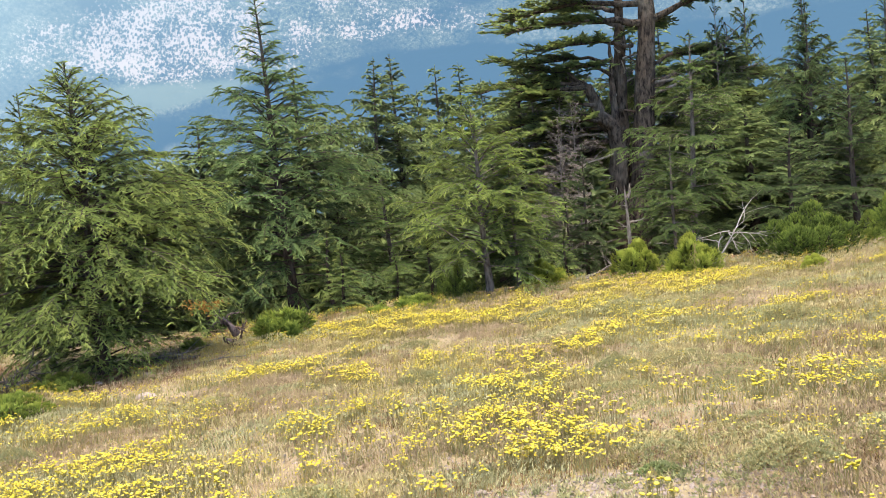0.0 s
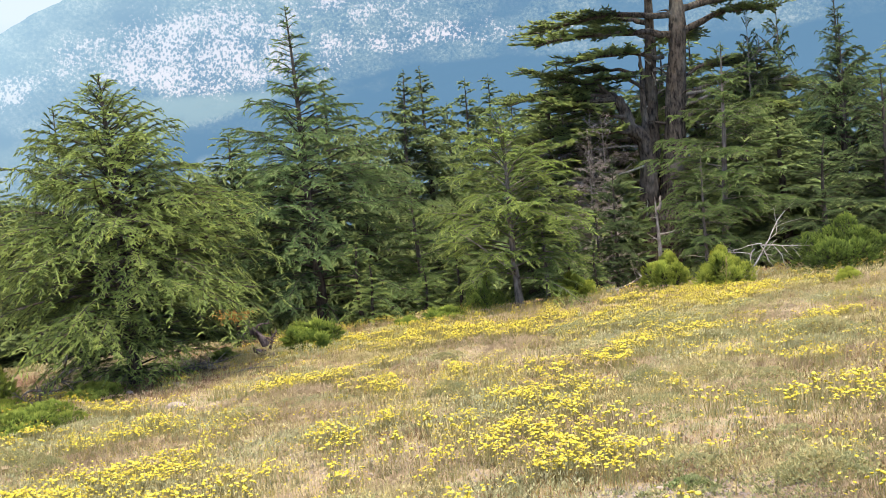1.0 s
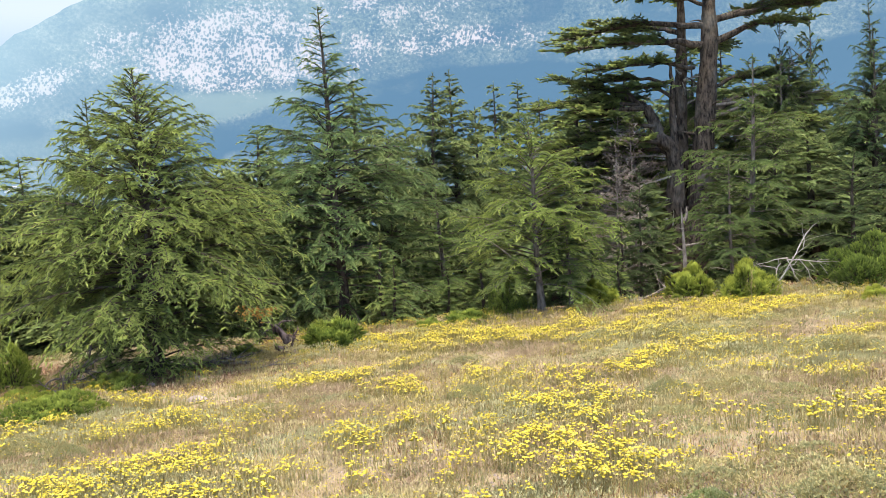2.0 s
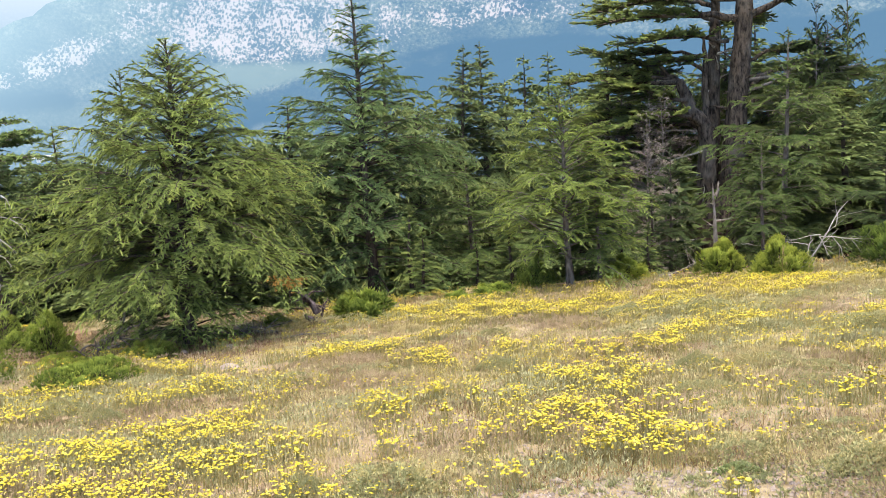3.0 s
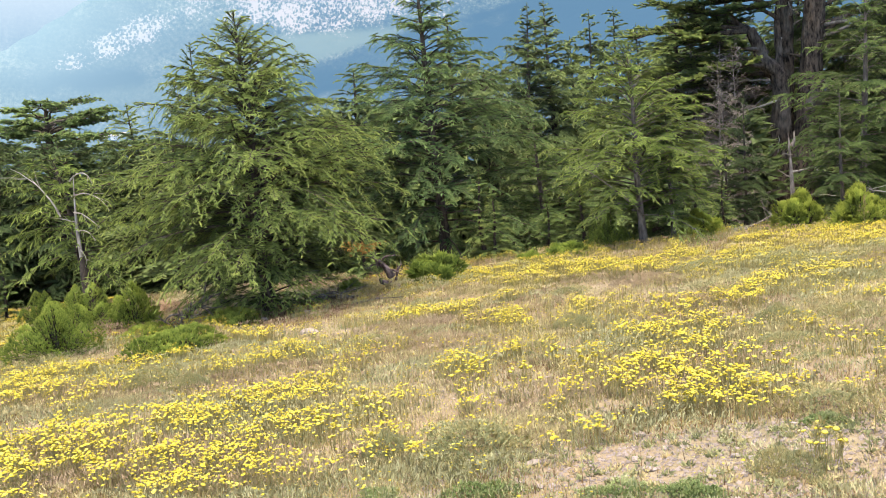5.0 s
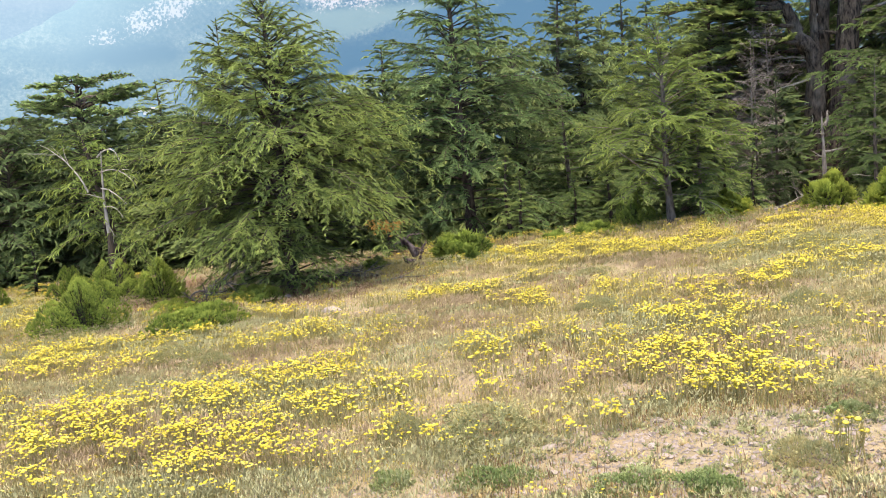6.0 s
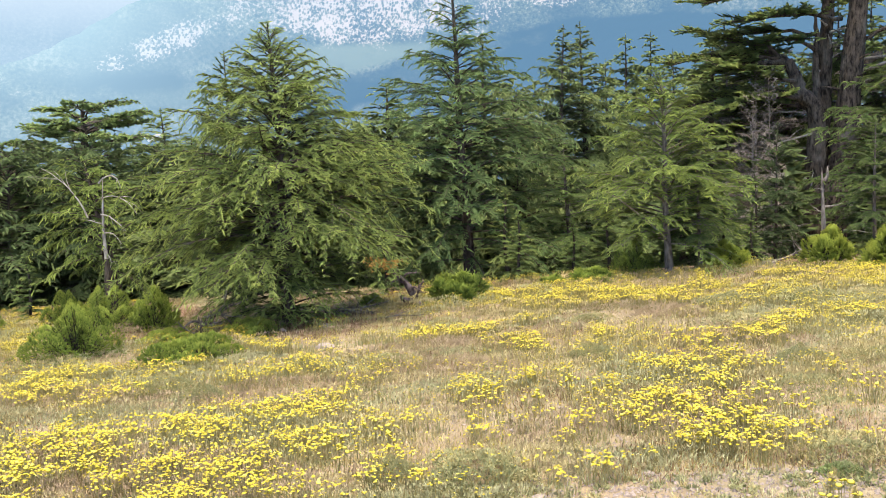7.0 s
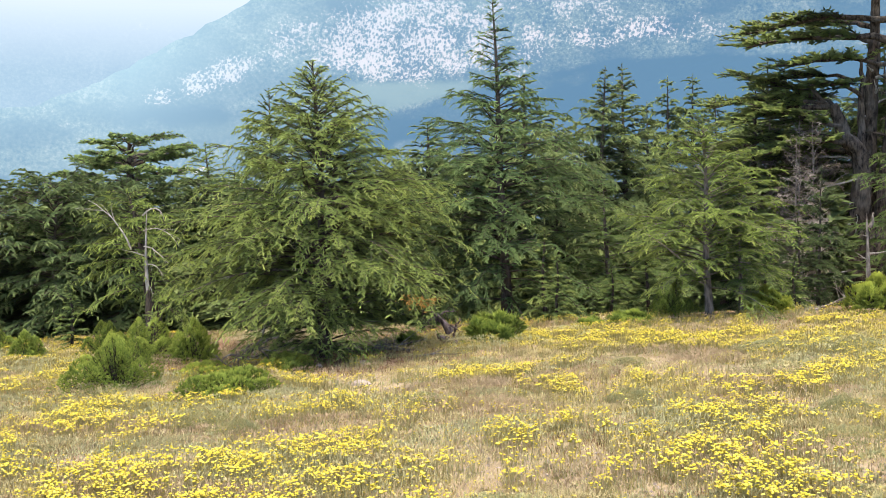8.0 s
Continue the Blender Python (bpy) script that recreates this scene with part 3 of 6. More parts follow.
def fans(P, L, rng, gap, share, nod, start=0.16, most=1.2):
    """Second-order limbs that spread in level, nodding fans from the limbs P."""
    m = np.where(L > 0.5, np.maximum(2, (L / gap).astype(int)), 0)
    b = np.repeat(np.arange(len(P)), m)
    w = np.arange(len(b)) - np.repeat(np.cumsum(m) - m, m)
    s = start + (0.97 - start) * (w + rng.uniform(0.2, 0.9, len(b))) / np.repeat(m, m)
    p0, tan = on_line(P, b, s)
    side = unit(np.cross(tan, np.array([0, 0, 1.0]))) * np.where(w % 2, 1, -1)[:, None]
    a = np.radians(rng.uniform(22, 60, len(b)))[:, None]
    d = tan * np.cos(a) + side * np.sin(a)
    d[:, 2] += rng.normal(0.05, 0.10, len(b))
    d = unit(d)
    l = np.clip(share * L[b] * (1.25 - 0.8 * s), 0.12, most) * rng.uniform(0.7, 1.2, len(b))
    q = np.linspace(0, 1, 7)
    Q = p0[:, None] + d[:, None] * l[:, None, None] * q[None, :, None]
    Q[:, :, 2] += l[:, None] * (0.16 * q - nod * rng.uniform(0.6, 1.4, (len(b), 1)) * q ** 2.2)
    return Q, l


def conifer(seed, H, R, nb=120, low=0.06, shape=((0, 0.75), (0.2, 1), (0.6, 0.55), (1, 0.05)), el=(2, 40), nod=0.30, bend=0.0,
            radius=None, gaps=0.15, fan=None, rag=(0.70, 1.12), tiers=0, tier_mix=0.75, **spray):
    """Arrays of a young cedar: trunk, limbs, needles."""
    rng = np.random.default_rng(seed)
    radius = radius or 0.015 * H + 0.01
    zs = np.linspace(-0.25, H, 14)
    u = np.clip(zs / H, 0, 1)
    trunk = np.stack([bend * u ** 1.5 + 0.02 * np.sin(u * 7 + seed), 0.02 * np.cos(u * 6 + seed), zs], -1)
    tr = radius * (1 - u) ** 0.85 + 0.006
    tr[:3] *= np.array([1.5, 1.25, 1.08])
    tv, tf = tubes(trunk[None], tr[None], 10, (1, 0.2, 0))
    k = (np.arange(nb) + rng.uniform(0, 1, nb)) / nb
    az = np.arange(nb) * 2.39996 + rng.normal(0, 0.5, nb)
    if tiers:
        # boughs gather in uneven storeys that wander round the stem
        wander = 0.45 * np.sin(az * 2 + seed) + 0.35 * np.sin(az * 3 + 2.1 * seed)
        snap = (np.floor(k * tiers + wander) + 0.5 - wander + rng.normal(0, 0.12, nb)) / tiers
        k = np.clip(k + (snap - k) * tier_mix, 0, 1)
    k = low + (0.985 - low) * k ** 0.92
    t = (k - low) / (1 - low)
    xs, ysh = zip(*shape)
    L = R * np.interp(t, xs, ysh) * rng.uniform(rag[0], rag[1], nb) * np.where(rng.uniform(0, 1, nb) < gaps, 0.6, 1)
    L = np.maximum(L, 0.05)
    e = np.radians(el[0] + (el[1] - el[0]) * t ** 1.2 + rng.normal(0, 7, nb))
    s = np.linspace(0, 1, 7)
    base = np.stack([np.interp(k * H, zs, trunk[:, 0]), np.interp(k * H, zs, trunk[:, 1]), k * H], -1)
    hor = np.stack([np.cos(az), np.sin(az), 0 * az], -1)
    sid = np.stack([-np.sin(az), np.cos(az), 0 * az], -1)
    dr = nod * (1 - 0.5 * t) * rng.uniform(0.6, 1.3, nb)
    wob = rng.normal(0, 0.08, nb)
    P = base[:, None] + hor[:, None] * (L * np.cos(e))[:, None, None] * s[None, :, None]
    P = P + sid[:, None] * (L * wob)[:, None, None] * (s ** 2)[None, :, None]
    P[:, :, 2] += L[:, None] * (np.sin(e)[:, None] * s - dr[:, None] * s ** 2.5)
    lr = (0.005 + 0.007 * L)[:, None] * (1 - 0.85 * s)[None]
    main, fine = (P, lr), []
    if fan:
        Q, l = fans(P, L, rng, *fan)
        g = 6 if spray.get("twig", 5) > 5 else 3
        fine.append(tubes(Q[:, ::g], (0.003 + 0.006 * l)[:, None] * (1 - 0.85 * s[::g])[None], 3))
        P, L = np.concatenate([P, Q]), np.concatenate([L, l])
    (wv, wf), crown = sprays(P, L, rng, **spray)
    # the leading shoot
    top = np.stack([np.interp(np.linspace(H * 0.85, H, 20), zs, trunk[:, 0]), np.interp(np.linspace(H * 0.85, H, 20), zs, trunk[:, 1]),
                    np.linspace(H * 0.85, H, 20)], -1)
    V, F = needles(top, np.tile([0, 0, 1.0], (20, 1)), rng, 8, 0.05, thin=0.22)
    crown = merge(crown, (V, F, np.full(len(V), 0.5), np.tile(unit(np.array([0.2, -0.5, 0.8])), (len(V), 1))))
    return (tv, tf), merge((wv, wf), *fine), crown, main


def tree(label, mats, at, rz, arrays, name="cedar_tree", group="cedars at the meadow edge", split=False):
    """A tree of trunk, branches, twigs and crown; split: each branch a part by itself."""
    leaf, bark = mats
    t, b, c, (P, rad) = arrays
    ob = thing(name, label, "tree", group, at=at, rz=rz)
    part("trunk", mesh_of("trunk", t[0], t[1], bark, True), ob)
    if split:
        for k in range(len(P)):
            part("branch", mesh_of("branch", *tubes(P[k:k + 1], rad[k:k + 1], 6), bark, True), ob)
    else:
        b = merge((b[0], b[1]), tubes(P[:, ::2], rad[:, ::2], 4))
    tagged(part("twigwork", mesh_of("twigwork", b[0], b[1], bark, True), ob), kind="stuff")
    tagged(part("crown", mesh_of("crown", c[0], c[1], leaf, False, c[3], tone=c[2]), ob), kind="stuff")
    return ob


def set_at(ob, x, y, rz, s=1.0, sz=None, lean=0.0, sink=0.0):
    return copy_thing(ob, pose(x, y, lz(x, y) - sink, 0, lean, rz) @ Matrix.Diagonal((s, s, sz or s, 1)))


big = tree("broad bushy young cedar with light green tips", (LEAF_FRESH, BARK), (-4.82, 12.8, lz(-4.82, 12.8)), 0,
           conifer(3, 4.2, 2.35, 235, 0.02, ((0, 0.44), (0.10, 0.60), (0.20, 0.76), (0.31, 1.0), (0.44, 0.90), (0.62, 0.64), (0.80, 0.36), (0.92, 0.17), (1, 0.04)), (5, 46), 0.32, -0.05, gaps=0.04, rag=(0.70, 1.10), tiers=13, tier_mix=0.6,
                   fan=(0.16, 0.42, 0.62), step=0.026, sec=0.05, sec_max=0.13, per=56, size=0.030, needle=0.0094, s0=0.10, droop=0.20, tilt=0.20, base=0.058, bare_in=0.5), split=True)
spray_rng = np.random.default_rng(63)
V, F = needles(np.array([1.62, -0.75, 0.92]) + spray_rng.normal(0, 1, (130, 3)) * np.array([0.13, 0.06, 0.04]), np.tile([0.6, -0.4, -0.3], (130, 1)), spray_rng, 2, 0.05, 0.0, 0.7, 0.4)
tagged(part("dead_spray", mesh_of("dead_spray", V, F, RUST, tone=np.full(len(V), 0.5)), big, "withered orange-brown spray"), kind="stuff")
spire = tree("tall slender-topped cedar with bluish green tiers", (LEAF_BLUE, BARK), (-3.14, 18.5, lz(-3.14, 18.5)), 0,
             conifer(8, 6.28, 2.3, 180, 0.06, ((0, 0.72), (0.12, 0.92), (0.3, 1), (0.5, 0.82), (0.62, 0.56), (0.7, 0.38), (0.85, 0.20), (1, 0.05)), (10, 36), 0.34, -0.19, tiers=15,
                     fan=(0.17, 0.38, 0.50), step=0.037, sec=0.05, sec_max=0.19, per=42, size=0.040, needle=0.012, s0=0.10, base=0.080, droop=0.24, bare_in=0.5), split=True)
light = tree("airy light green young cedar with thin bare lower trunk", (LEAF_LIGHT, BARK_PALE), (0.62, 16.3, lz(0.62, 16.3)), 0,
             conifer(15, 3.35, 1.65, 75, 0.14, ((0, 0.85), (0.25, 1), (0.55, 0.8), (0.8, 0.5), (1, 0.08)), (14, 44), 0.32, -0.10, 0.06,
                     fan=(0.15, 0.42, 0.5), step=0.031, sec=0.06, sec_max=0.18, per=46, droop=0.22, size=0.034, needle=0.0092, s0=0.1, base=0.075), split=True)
dark = tree("dark green cedar with layered branches", (LEAF_DARK, BARK), (-1.9, 26, lz(-1.9, 26)), 30,
            conifer(21, 7.0, 1.85, 150, 0.04, ((0, 0.85), (0.2, 1), (0.6, 0.82), (0.8, 0.52), (0.93, 0.20), (1, 0.04)), (2, 28), 0.30, 0.3, gaps=0.2, tiers=17,
                    fan=(0.28, 0.42, 0.45), step=0.052, sec=0.05, sec_max=0.26, per=22, size=0.065, needle=0.023, s0=0.06, twig=8, base=0.12, fresh=0.07, droop=0.4))
tiered = tree("young cedar with level feathery tiers", (LEAF_TIER, BARK_PALE), (5.16, 20, lz(5.16, 20)), 10,
              conifer(29, 4.8, 1.80, 80, 0.08, ((0, 0.8), (0.25, 1), (0.6, 0.75), (0.85, 0.36), (1, 0.05)), (12, 30), 0.24, 0.15, tiers=11,
                      fan=(0.19, 0.42, 0.5), step=0.034, per=34, size=0.044, needle=0.0135, sec=0.06, sec_max=0.2, twig=6, base=0.085, droop=0.24))
sapling = tree("small spiky cedar sapling", (LEAF_TIER, BARK), (-10.45, 15.0, lz(-10.45, 15.0) - 0.1), 0,
               conifer(35, 1.38, 0.48, 64, 0.03, ((0, 0.9), (0.2, 1), (1, 0.06)), (5, 40), 0.25, 0.0, step=0.014, sec=0.1, sec_max=0.14, per=40, size=0.030, needle=0.01, base=0.05, droop=0.3, fresh=0.15))
back = tree("dark green cedar in the wood behind", (LEAF_DARK, BARK), (-0.6, 33, lz(-0.6, 33)), 200,
            conifer(22, 7.6, 1.9, 125, 0.04, ((0, 0.85), (0.2, 1), (0.6, 0.80), (0.8, 0.48), (0.93, 0.18), (1, 0.04)), (2, 28), 0.30, 0.1, gaps=0.2, tiers=16,
                    fan=(0.34, 0.42, 0.45), step=0.075, sec=0.06, sec_max=0.32, per=15, size=0.10, needle=0.036, s0=0.06, twig=20, base=0.16, fresh=0.05, droop=0.4))
for x, y, rz, s, sz in ((-1.1, 27, 120, 1.0, 1.04), (11.05, 24, 170, 0.95, 0.84), (7.8, 27, 15, 1.25, 0.95),
                        (-14.9, 21, 95, 1.5, 0.57), (-13.4, 19, 35, 1.2, 0.45), (-11.0, 22, 230, 0.9, 0.72), (-9.0, 19, 320, 1.3, 0.5), (10.4, 19.5, 20, 1.0, 0.6)):
    set_at(dark, x, y, rz, s, sz)
for x, y, rz, s, sz in ((-0.1, 36, 10, 1.1, 1.2), (0.85, 36, 80, 1.1, 1.2), (-3.6, 24, 60, 1.2, 0.85), (1.2, 22, 140, 1.0, 0.5), (-7.0, 20, 12, 1.2, 0.5),
                        (6.9, 21.5, 200, 1.1, 0.46), (13.5, 22, 66, 1.2, 0.82), (-18, 26, 77, 1.6, 0.56), (-5.6, 22.5, 144, 1.3, 0.68), (-16.2, 24.5, 21, 1.2, 0.66), (-12.4, 26, 140, 1.1, 0.68),
                        (-9.7, 24.5, 260, 1.1, 0.6), (-20.5, 29, 33, 1.4, 0.74), (-7.4, 26.5, 180, 1.1, 0.66), (6.9, 23.8, 300, 1.0, 0.46), (2.4, 29, 71, 1.3, 0.92), (12.3, 19.6, 118, 1.1, 0.57),
                        (4.2, 32, 55, 1.4, 1.08), (6.4, 31, 155, 1.4, 1.05), (7.7, 33, 255, 1.3, 1.15), (9.7, 34, 20, 1.2, 1.12), (9.2, 30, 111, 1.2, 0.95), (1.75, 36, 200, 1.0, 1.1), (2.45, 33, 300, 1.1, 0.98), (2.9, 31.5, 5, 1.4, 1.08)):
    set_at(back, x, y, rz, s, sz)
for x, y, rz, s, sz in ((4.38, 18.5, 90, 0.5, 0.50), (-6.3, 14.6, 150, 0.55, 0.88),
                        (1.15, 16.6, 120, 0.45, 0.52), (-1.2, 19.5, 222, 0.85, 0.55)):
    set_at(tiered, x, y, rz, s, sz)
for x, y, rz, s in ((-1.9, 16.4, 20, 0.9), (-0.4, 17.4, 200, 1.0), (-2.2, 17.0, 100, 1.2), (1.6, 17.2, 30, 0.8), (-1.0, 17.0, 310, 0.75), (2.1, 17.5, 140, 0.7),
                    (0.1, 16.9, 60, 0.6), (-4.2, 16.0, 250, 0.9)):
    set_at(sapling, x, y, rz, s)


for x, y, rz, sc, sz in ((8.85, 23.0, 300, 0.72, 1.08), (12.6, 27.0, 80, 0.8, 1.25)):
    set_at(spire, x, y, rz, sc, sz)
for x, y, rz, sc, sz in ((9.75, 30.0, 140, 0.72, 1.85), (7.55, 26.0, 20, 0.42, 1.55)):
    set_at(tiered, x, y, rz, sc, sz)
shade = tree("young cedar beside the old cedar, shade put into its deep green", (LEAF_SHADED, BARK), (7.70, 18.0, lz(7.70, 18.0)), 200,
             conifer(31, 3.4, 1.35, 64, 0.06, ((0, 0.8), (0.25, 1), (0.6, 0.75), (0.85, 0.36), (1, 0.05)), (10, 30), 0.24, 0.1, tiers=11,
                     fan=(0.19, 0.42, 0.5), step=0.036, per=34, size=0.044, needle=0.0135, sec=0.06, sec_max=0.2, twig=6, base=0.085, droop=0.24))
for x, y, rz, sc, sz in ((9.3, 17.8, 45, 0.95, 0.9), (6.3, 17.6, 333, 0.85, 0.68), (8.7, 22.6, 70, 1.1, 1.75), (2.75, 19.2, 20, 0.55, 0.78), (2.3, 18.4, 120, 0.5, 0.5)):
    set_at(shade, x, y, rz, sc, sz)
deep = tree("dense dark bushy cedar in the wood, shade put into its needle colour", (LEAF_SHADED, BARK), (-12.9, 18.0, lz(-12.9, 18.0)), 0,
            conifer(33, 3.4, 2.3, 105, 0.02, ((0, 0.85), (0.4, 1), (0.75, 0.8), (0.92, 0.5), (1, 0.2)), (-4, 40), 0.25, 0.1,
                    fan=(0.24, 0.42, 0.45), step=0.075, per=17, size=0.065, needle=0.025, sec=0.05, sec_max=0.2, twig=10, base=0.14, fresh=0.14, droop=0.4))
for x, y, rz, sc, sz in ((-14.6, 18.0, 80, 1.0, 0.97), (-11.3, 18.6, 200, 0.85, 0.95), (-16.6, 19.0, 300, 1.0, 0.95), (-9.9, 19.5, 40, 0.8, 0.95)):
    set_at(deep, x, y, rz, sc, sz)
bushy = tree("bushy dark green cedar on the falling slope", (LEAF_DARK, BARK), (-6.6, 24.0, lz(-6.6, 24.0)), 10,
             conifer(34, 3.9, 2.3, 105, 0.02, ((0, 0.85), (0.4, 1), (0.75, 0.8), (0.92, 0.5), (1, 0.2)), (-4, 40), 0.25, 0.1,
                    fan=(0.24, 0.42, 0.45), step=0.075, per=17, size=0.065, needle=0.025, sec=0.05, sec_max=0.2, twig=10, base=0.14, fresh=0.14, droop=0.4))
for x, y, rz, sc, sz in ((-4.9, 23.0, 95, 0.9, 1.1), (-6.1, 22.0, 33, 0.9, 1.05), (-7.3, 22.0, 210, 0.9, 1.0), (-8.6, 23.5, 200, 1.0, 0.92), (-2.6, 22.5, 290, 0.8, 1.18), (3.4, 31.0, 60, 1.0, 1.53),
                         (4.9, 31.5, 150, 1.1, 1.62), (6.6, 30.0, 240, 1.1, 1.62), (8.3, 28.5, 330, 1.1, 1.53), (10.4, 27.5, 75, 1.1, 1.36), (12.2, 24.5, 180, 1.0, 1.22), (6.5, 23.0, 45, 0.7, 1.05)):
    set_at(bushy, x, y, rz, sc, sz)
dead = tree("half-dead brown cedar with bare tangled twigs", (LEAF_DEAD, DEADWOOD), (3.6, 29.6, lz(3.6, 29.6)), 0,
            conifer(61, 4.6, 1.9, 60, 0.03, ((0, 0.9), (0.3, 1), (0.7, 0.7), (1, 0.2)), (-5, 30), 0.25, 0.2, fan=(0.34, 0.42, 0.3), step=0.09, sec=0.12, sec_max=0.3, per=14, size=0.11, needle=0.01, spread=0.9, twig=1, droop=0.2),
            name="dead_cedar_tree", group="dead cedars in the wood")
for x, y, rz, sc, sz in ((5.6, 29.2, 80, 1.2, 1.45), (4.4, 30.0, 190, 1.1, 1.45), (7.2, 29.4, 260, 1.0, 1.2), (3.3, 30.4, 20, 1.0, 1.2), (2.9, 28.6, 140, 1.0, 1.5), (2.95, 24.4, 50, 0.45, 0.95), (3.5, 24.9, 170, 0.45, 1.05), (3.25, 26.0, 280, 0.5, 1.15)):
    set_at(dead, x, y, rz, sc, sz)
set_at(tiered, -8.9, 20.5, 60, 0.45, 0.94)


def build_far_woods():
    """The wood on the slope that falls to the valley, behind the meadow's edge."""
    rng = np.random.default_rng(83)
    n = 190
    y = rng.uniform(25, 50, n)
    x = y * rng.uniform(-1.0, 0.72, n)
    ground = lay(x, y)
    h = np.clip(1.6 + y * np.tan(np.radians(rng.uniform(-2.8, 0.2, n))) - ground, 2.0, 7.5)
    m = 460
    u = rng.uniform(0.0, 1, (n, m)) ** 0.9
    az = rng.uniform(0, 2 * np.pi, (n, m))
    r = (1.04 - u) * rng.uniform(0.4, 1.0, (n, m)) * rng.uniform(1.0, 1.6, (n, 1)) * (1 + 0.3 * np.sin(u * 34 + rng.uniform(0, 6, (n, 1))))
    p = np.stack([x[:, None] + np.cos(az) * r, y[:, None] + np.sin(az) * r, ground[:, None] + u * h[:, None]], -1).reshape(-1, 3)
    d = np.stack([np.cos(az), np.sin(az), 0 * az + 0.05], -1).reshape(-1, 3)
    V, F = needles(p, d, rng, 1, 0.42, 0.0, 0.5, 0.34)
    tone = np.repeat(np.clip(0.1 + 0.35 * rng.uniform(0, 1, n), 0, 1), m * 3)
    puff = np.repeat(unit(d + np.array([0, 0, 0.8])), 3, 0)
    tagged(new("far_wood", mesh_of("far_wood", V, F, LEAF_DARK, False, puff, tone=tone)), "dark dense cedar wood on the falling slope", "woods", kind="stuff")


build_far_woods()


def gnarl(rng, start, way, length, r, bend=0.35, n=8, sag=0.0):
    """A crooked tapering piece of dead wood; gives its line and radii."""
    pts, d = [np.array(start, float)], np.array(way, float)
    d = d / np.linalg.norm(d)
    for k in range(n - 1):
        d = d + rng.normal(0, bend / 2, 3) + np.array([0, 0, -sag])
        d = d / np.linalg.norm(d)
        pts.append(pts[-1] + d * length / (n - 1))
    return np.array(pts), np.linspace(r, r * 0.18, n)


# ---- the old cedar ----
def old_cedar(seed, trunks, limbs, sec=0.30, sec_max=0.9, **spray):
    rng = np.random.default_rng(seed)
    tp = []
    for pts, r0, r1 in trunks:
        line = smooth_line(pts, 18)
        line += rng.normal(0, 0.012, line.shape)
        K, S = 130, 28
        line = smooth_line(line, K)
        r = np.interp(np.arange(K), [0, 13, K - 1], [r0 * 1.2, r0, r1]) * (1 + 0.05 * np.sin(np.arange(K) * 0.3))
        V, F = tubes(line[None], r[None], S, (1, 0.3, 0))
        mid = np.repeat(line, S, 0)
        # furrowed bark
        ang, ring = np.tile(np.arange(S), K), np.repeat(np.arange(K), S)
        rough = 0.5 * value_noise(ang * 0.9 + seed, ring * 0.22, 1.0, seed) + 0.3 * value_noise(ang * 0.3 + 9 * seed, ring * 0.13, 1.0, seed + 1) + 0.25 * rng.uniform(0, 1, len(V))
        tp.append((mid + (V - mid) * (0.82 + 0.32 * rough)[:, None], F))
    P, L, rad = [], [], []
    for pts, r0 in limbs:
        line = smooth_line(pts, 9)
        line[1:] += rng.normal(0, 0.03, line[1:].shape)
        P.append(line)
        L.append(np.linalg.norm(np.diff(line, axis=0), axis=1).sum())
        rad.append(r0 * (1 - 0.85 * np.linspace(0, 1, 9)))
    P, L, rad = np.array(P), np.array(L), np.array(rad)
    # second-order limbs in level fans
    m = np.maximum(6, (L / 0.065).astype(int))
    b = np.repeat(np.arange(len(P)), m)
    w = np.arange(len(b)) - np.repeat(np.cumsum(m) - m, m)
    s = 0.32 + 0.68 * (w + rng.uniform(0, 1, len(b))) / np.repeat(m, m)
    p0, tan = on_line(P, b, s)
    side = unit(np.cross(tan, np.array([0, 0, 1.0]))) * np.where(w % 2, 1, -1)[:, None]
    a = np.radians(rng.uniform(25, 80, len(b)))[:, None]
    d = tan * np.cos(a) + side * np.sin(a)
    d[:, 2] = 0.10 + rng.normal(0, 0.10, len(b))
    d = unit(d)
    l = np.clip(sec * L[b] * (1.15 - 0.7 * s) + 0.15, 0.2, sec_max) * rng.uniform(0.6, 1.2, len(b))
    q = np.linspace(0, 1, 6)
    P2 = p0[:, None] + d[:, None] * l[:, None, None] * q[None, :, None]
    P2[:, :, 2] += l[:, None] * 0.10 * (q - 1.3 * q * q)[None]
    sv, sf = tubes(P2, (0.006 + 0.018 * l)[:, None] * (1 - 0.8 * q)[None], 4)
    (wv, wf), crown = sprays(P2, l, rng, s0=0.1, **spray)
    return merge(*tp), merge((sv, sf), (wv, wf)), crown, (P, rad)


def limb(x0, z0, y0, x1, z1, y1, x2, z2, y2, r):
    return ([(x0, y0, z0), (x1, y1, z1), (x2, y2, z2)], 0.78 * r)


trunks = [([(0.16, 0, -0.4), (0.27, 0, 1.5), (0.50, 0, 3.0), (0.72, 0, 5.45), (0.9, 0, 7.2), (0.95, 0.1, 8.7), (1.1, 0.2, 10.4)], 0.40, 0.12),
          ([(-0.12, 0.5, -0.4), (0.04, 0.5, 3.0), (0.15, 0.5, 5.5), (0.21, 0.5, 7.2), (0.25, 0.4, 8.8)], 0.26, 0.09),
          ([(-0.30, -0.1, -0.4), (-0.26, -0.1, 1.7), (-0.18, -0.1, 4.0), (-0.60, -0.15, 4.7), (-0.92, -0.2, 5.55)], 0.30, 0.14),
          ([(-0.16, 0, 3.9), (-0.17, 0, 4.75), (-0.18, 0, 5.75), (-0.17, 0.1, 6.5), (-0.35, 0.1, 7.0)], 0.12, 0.015)]
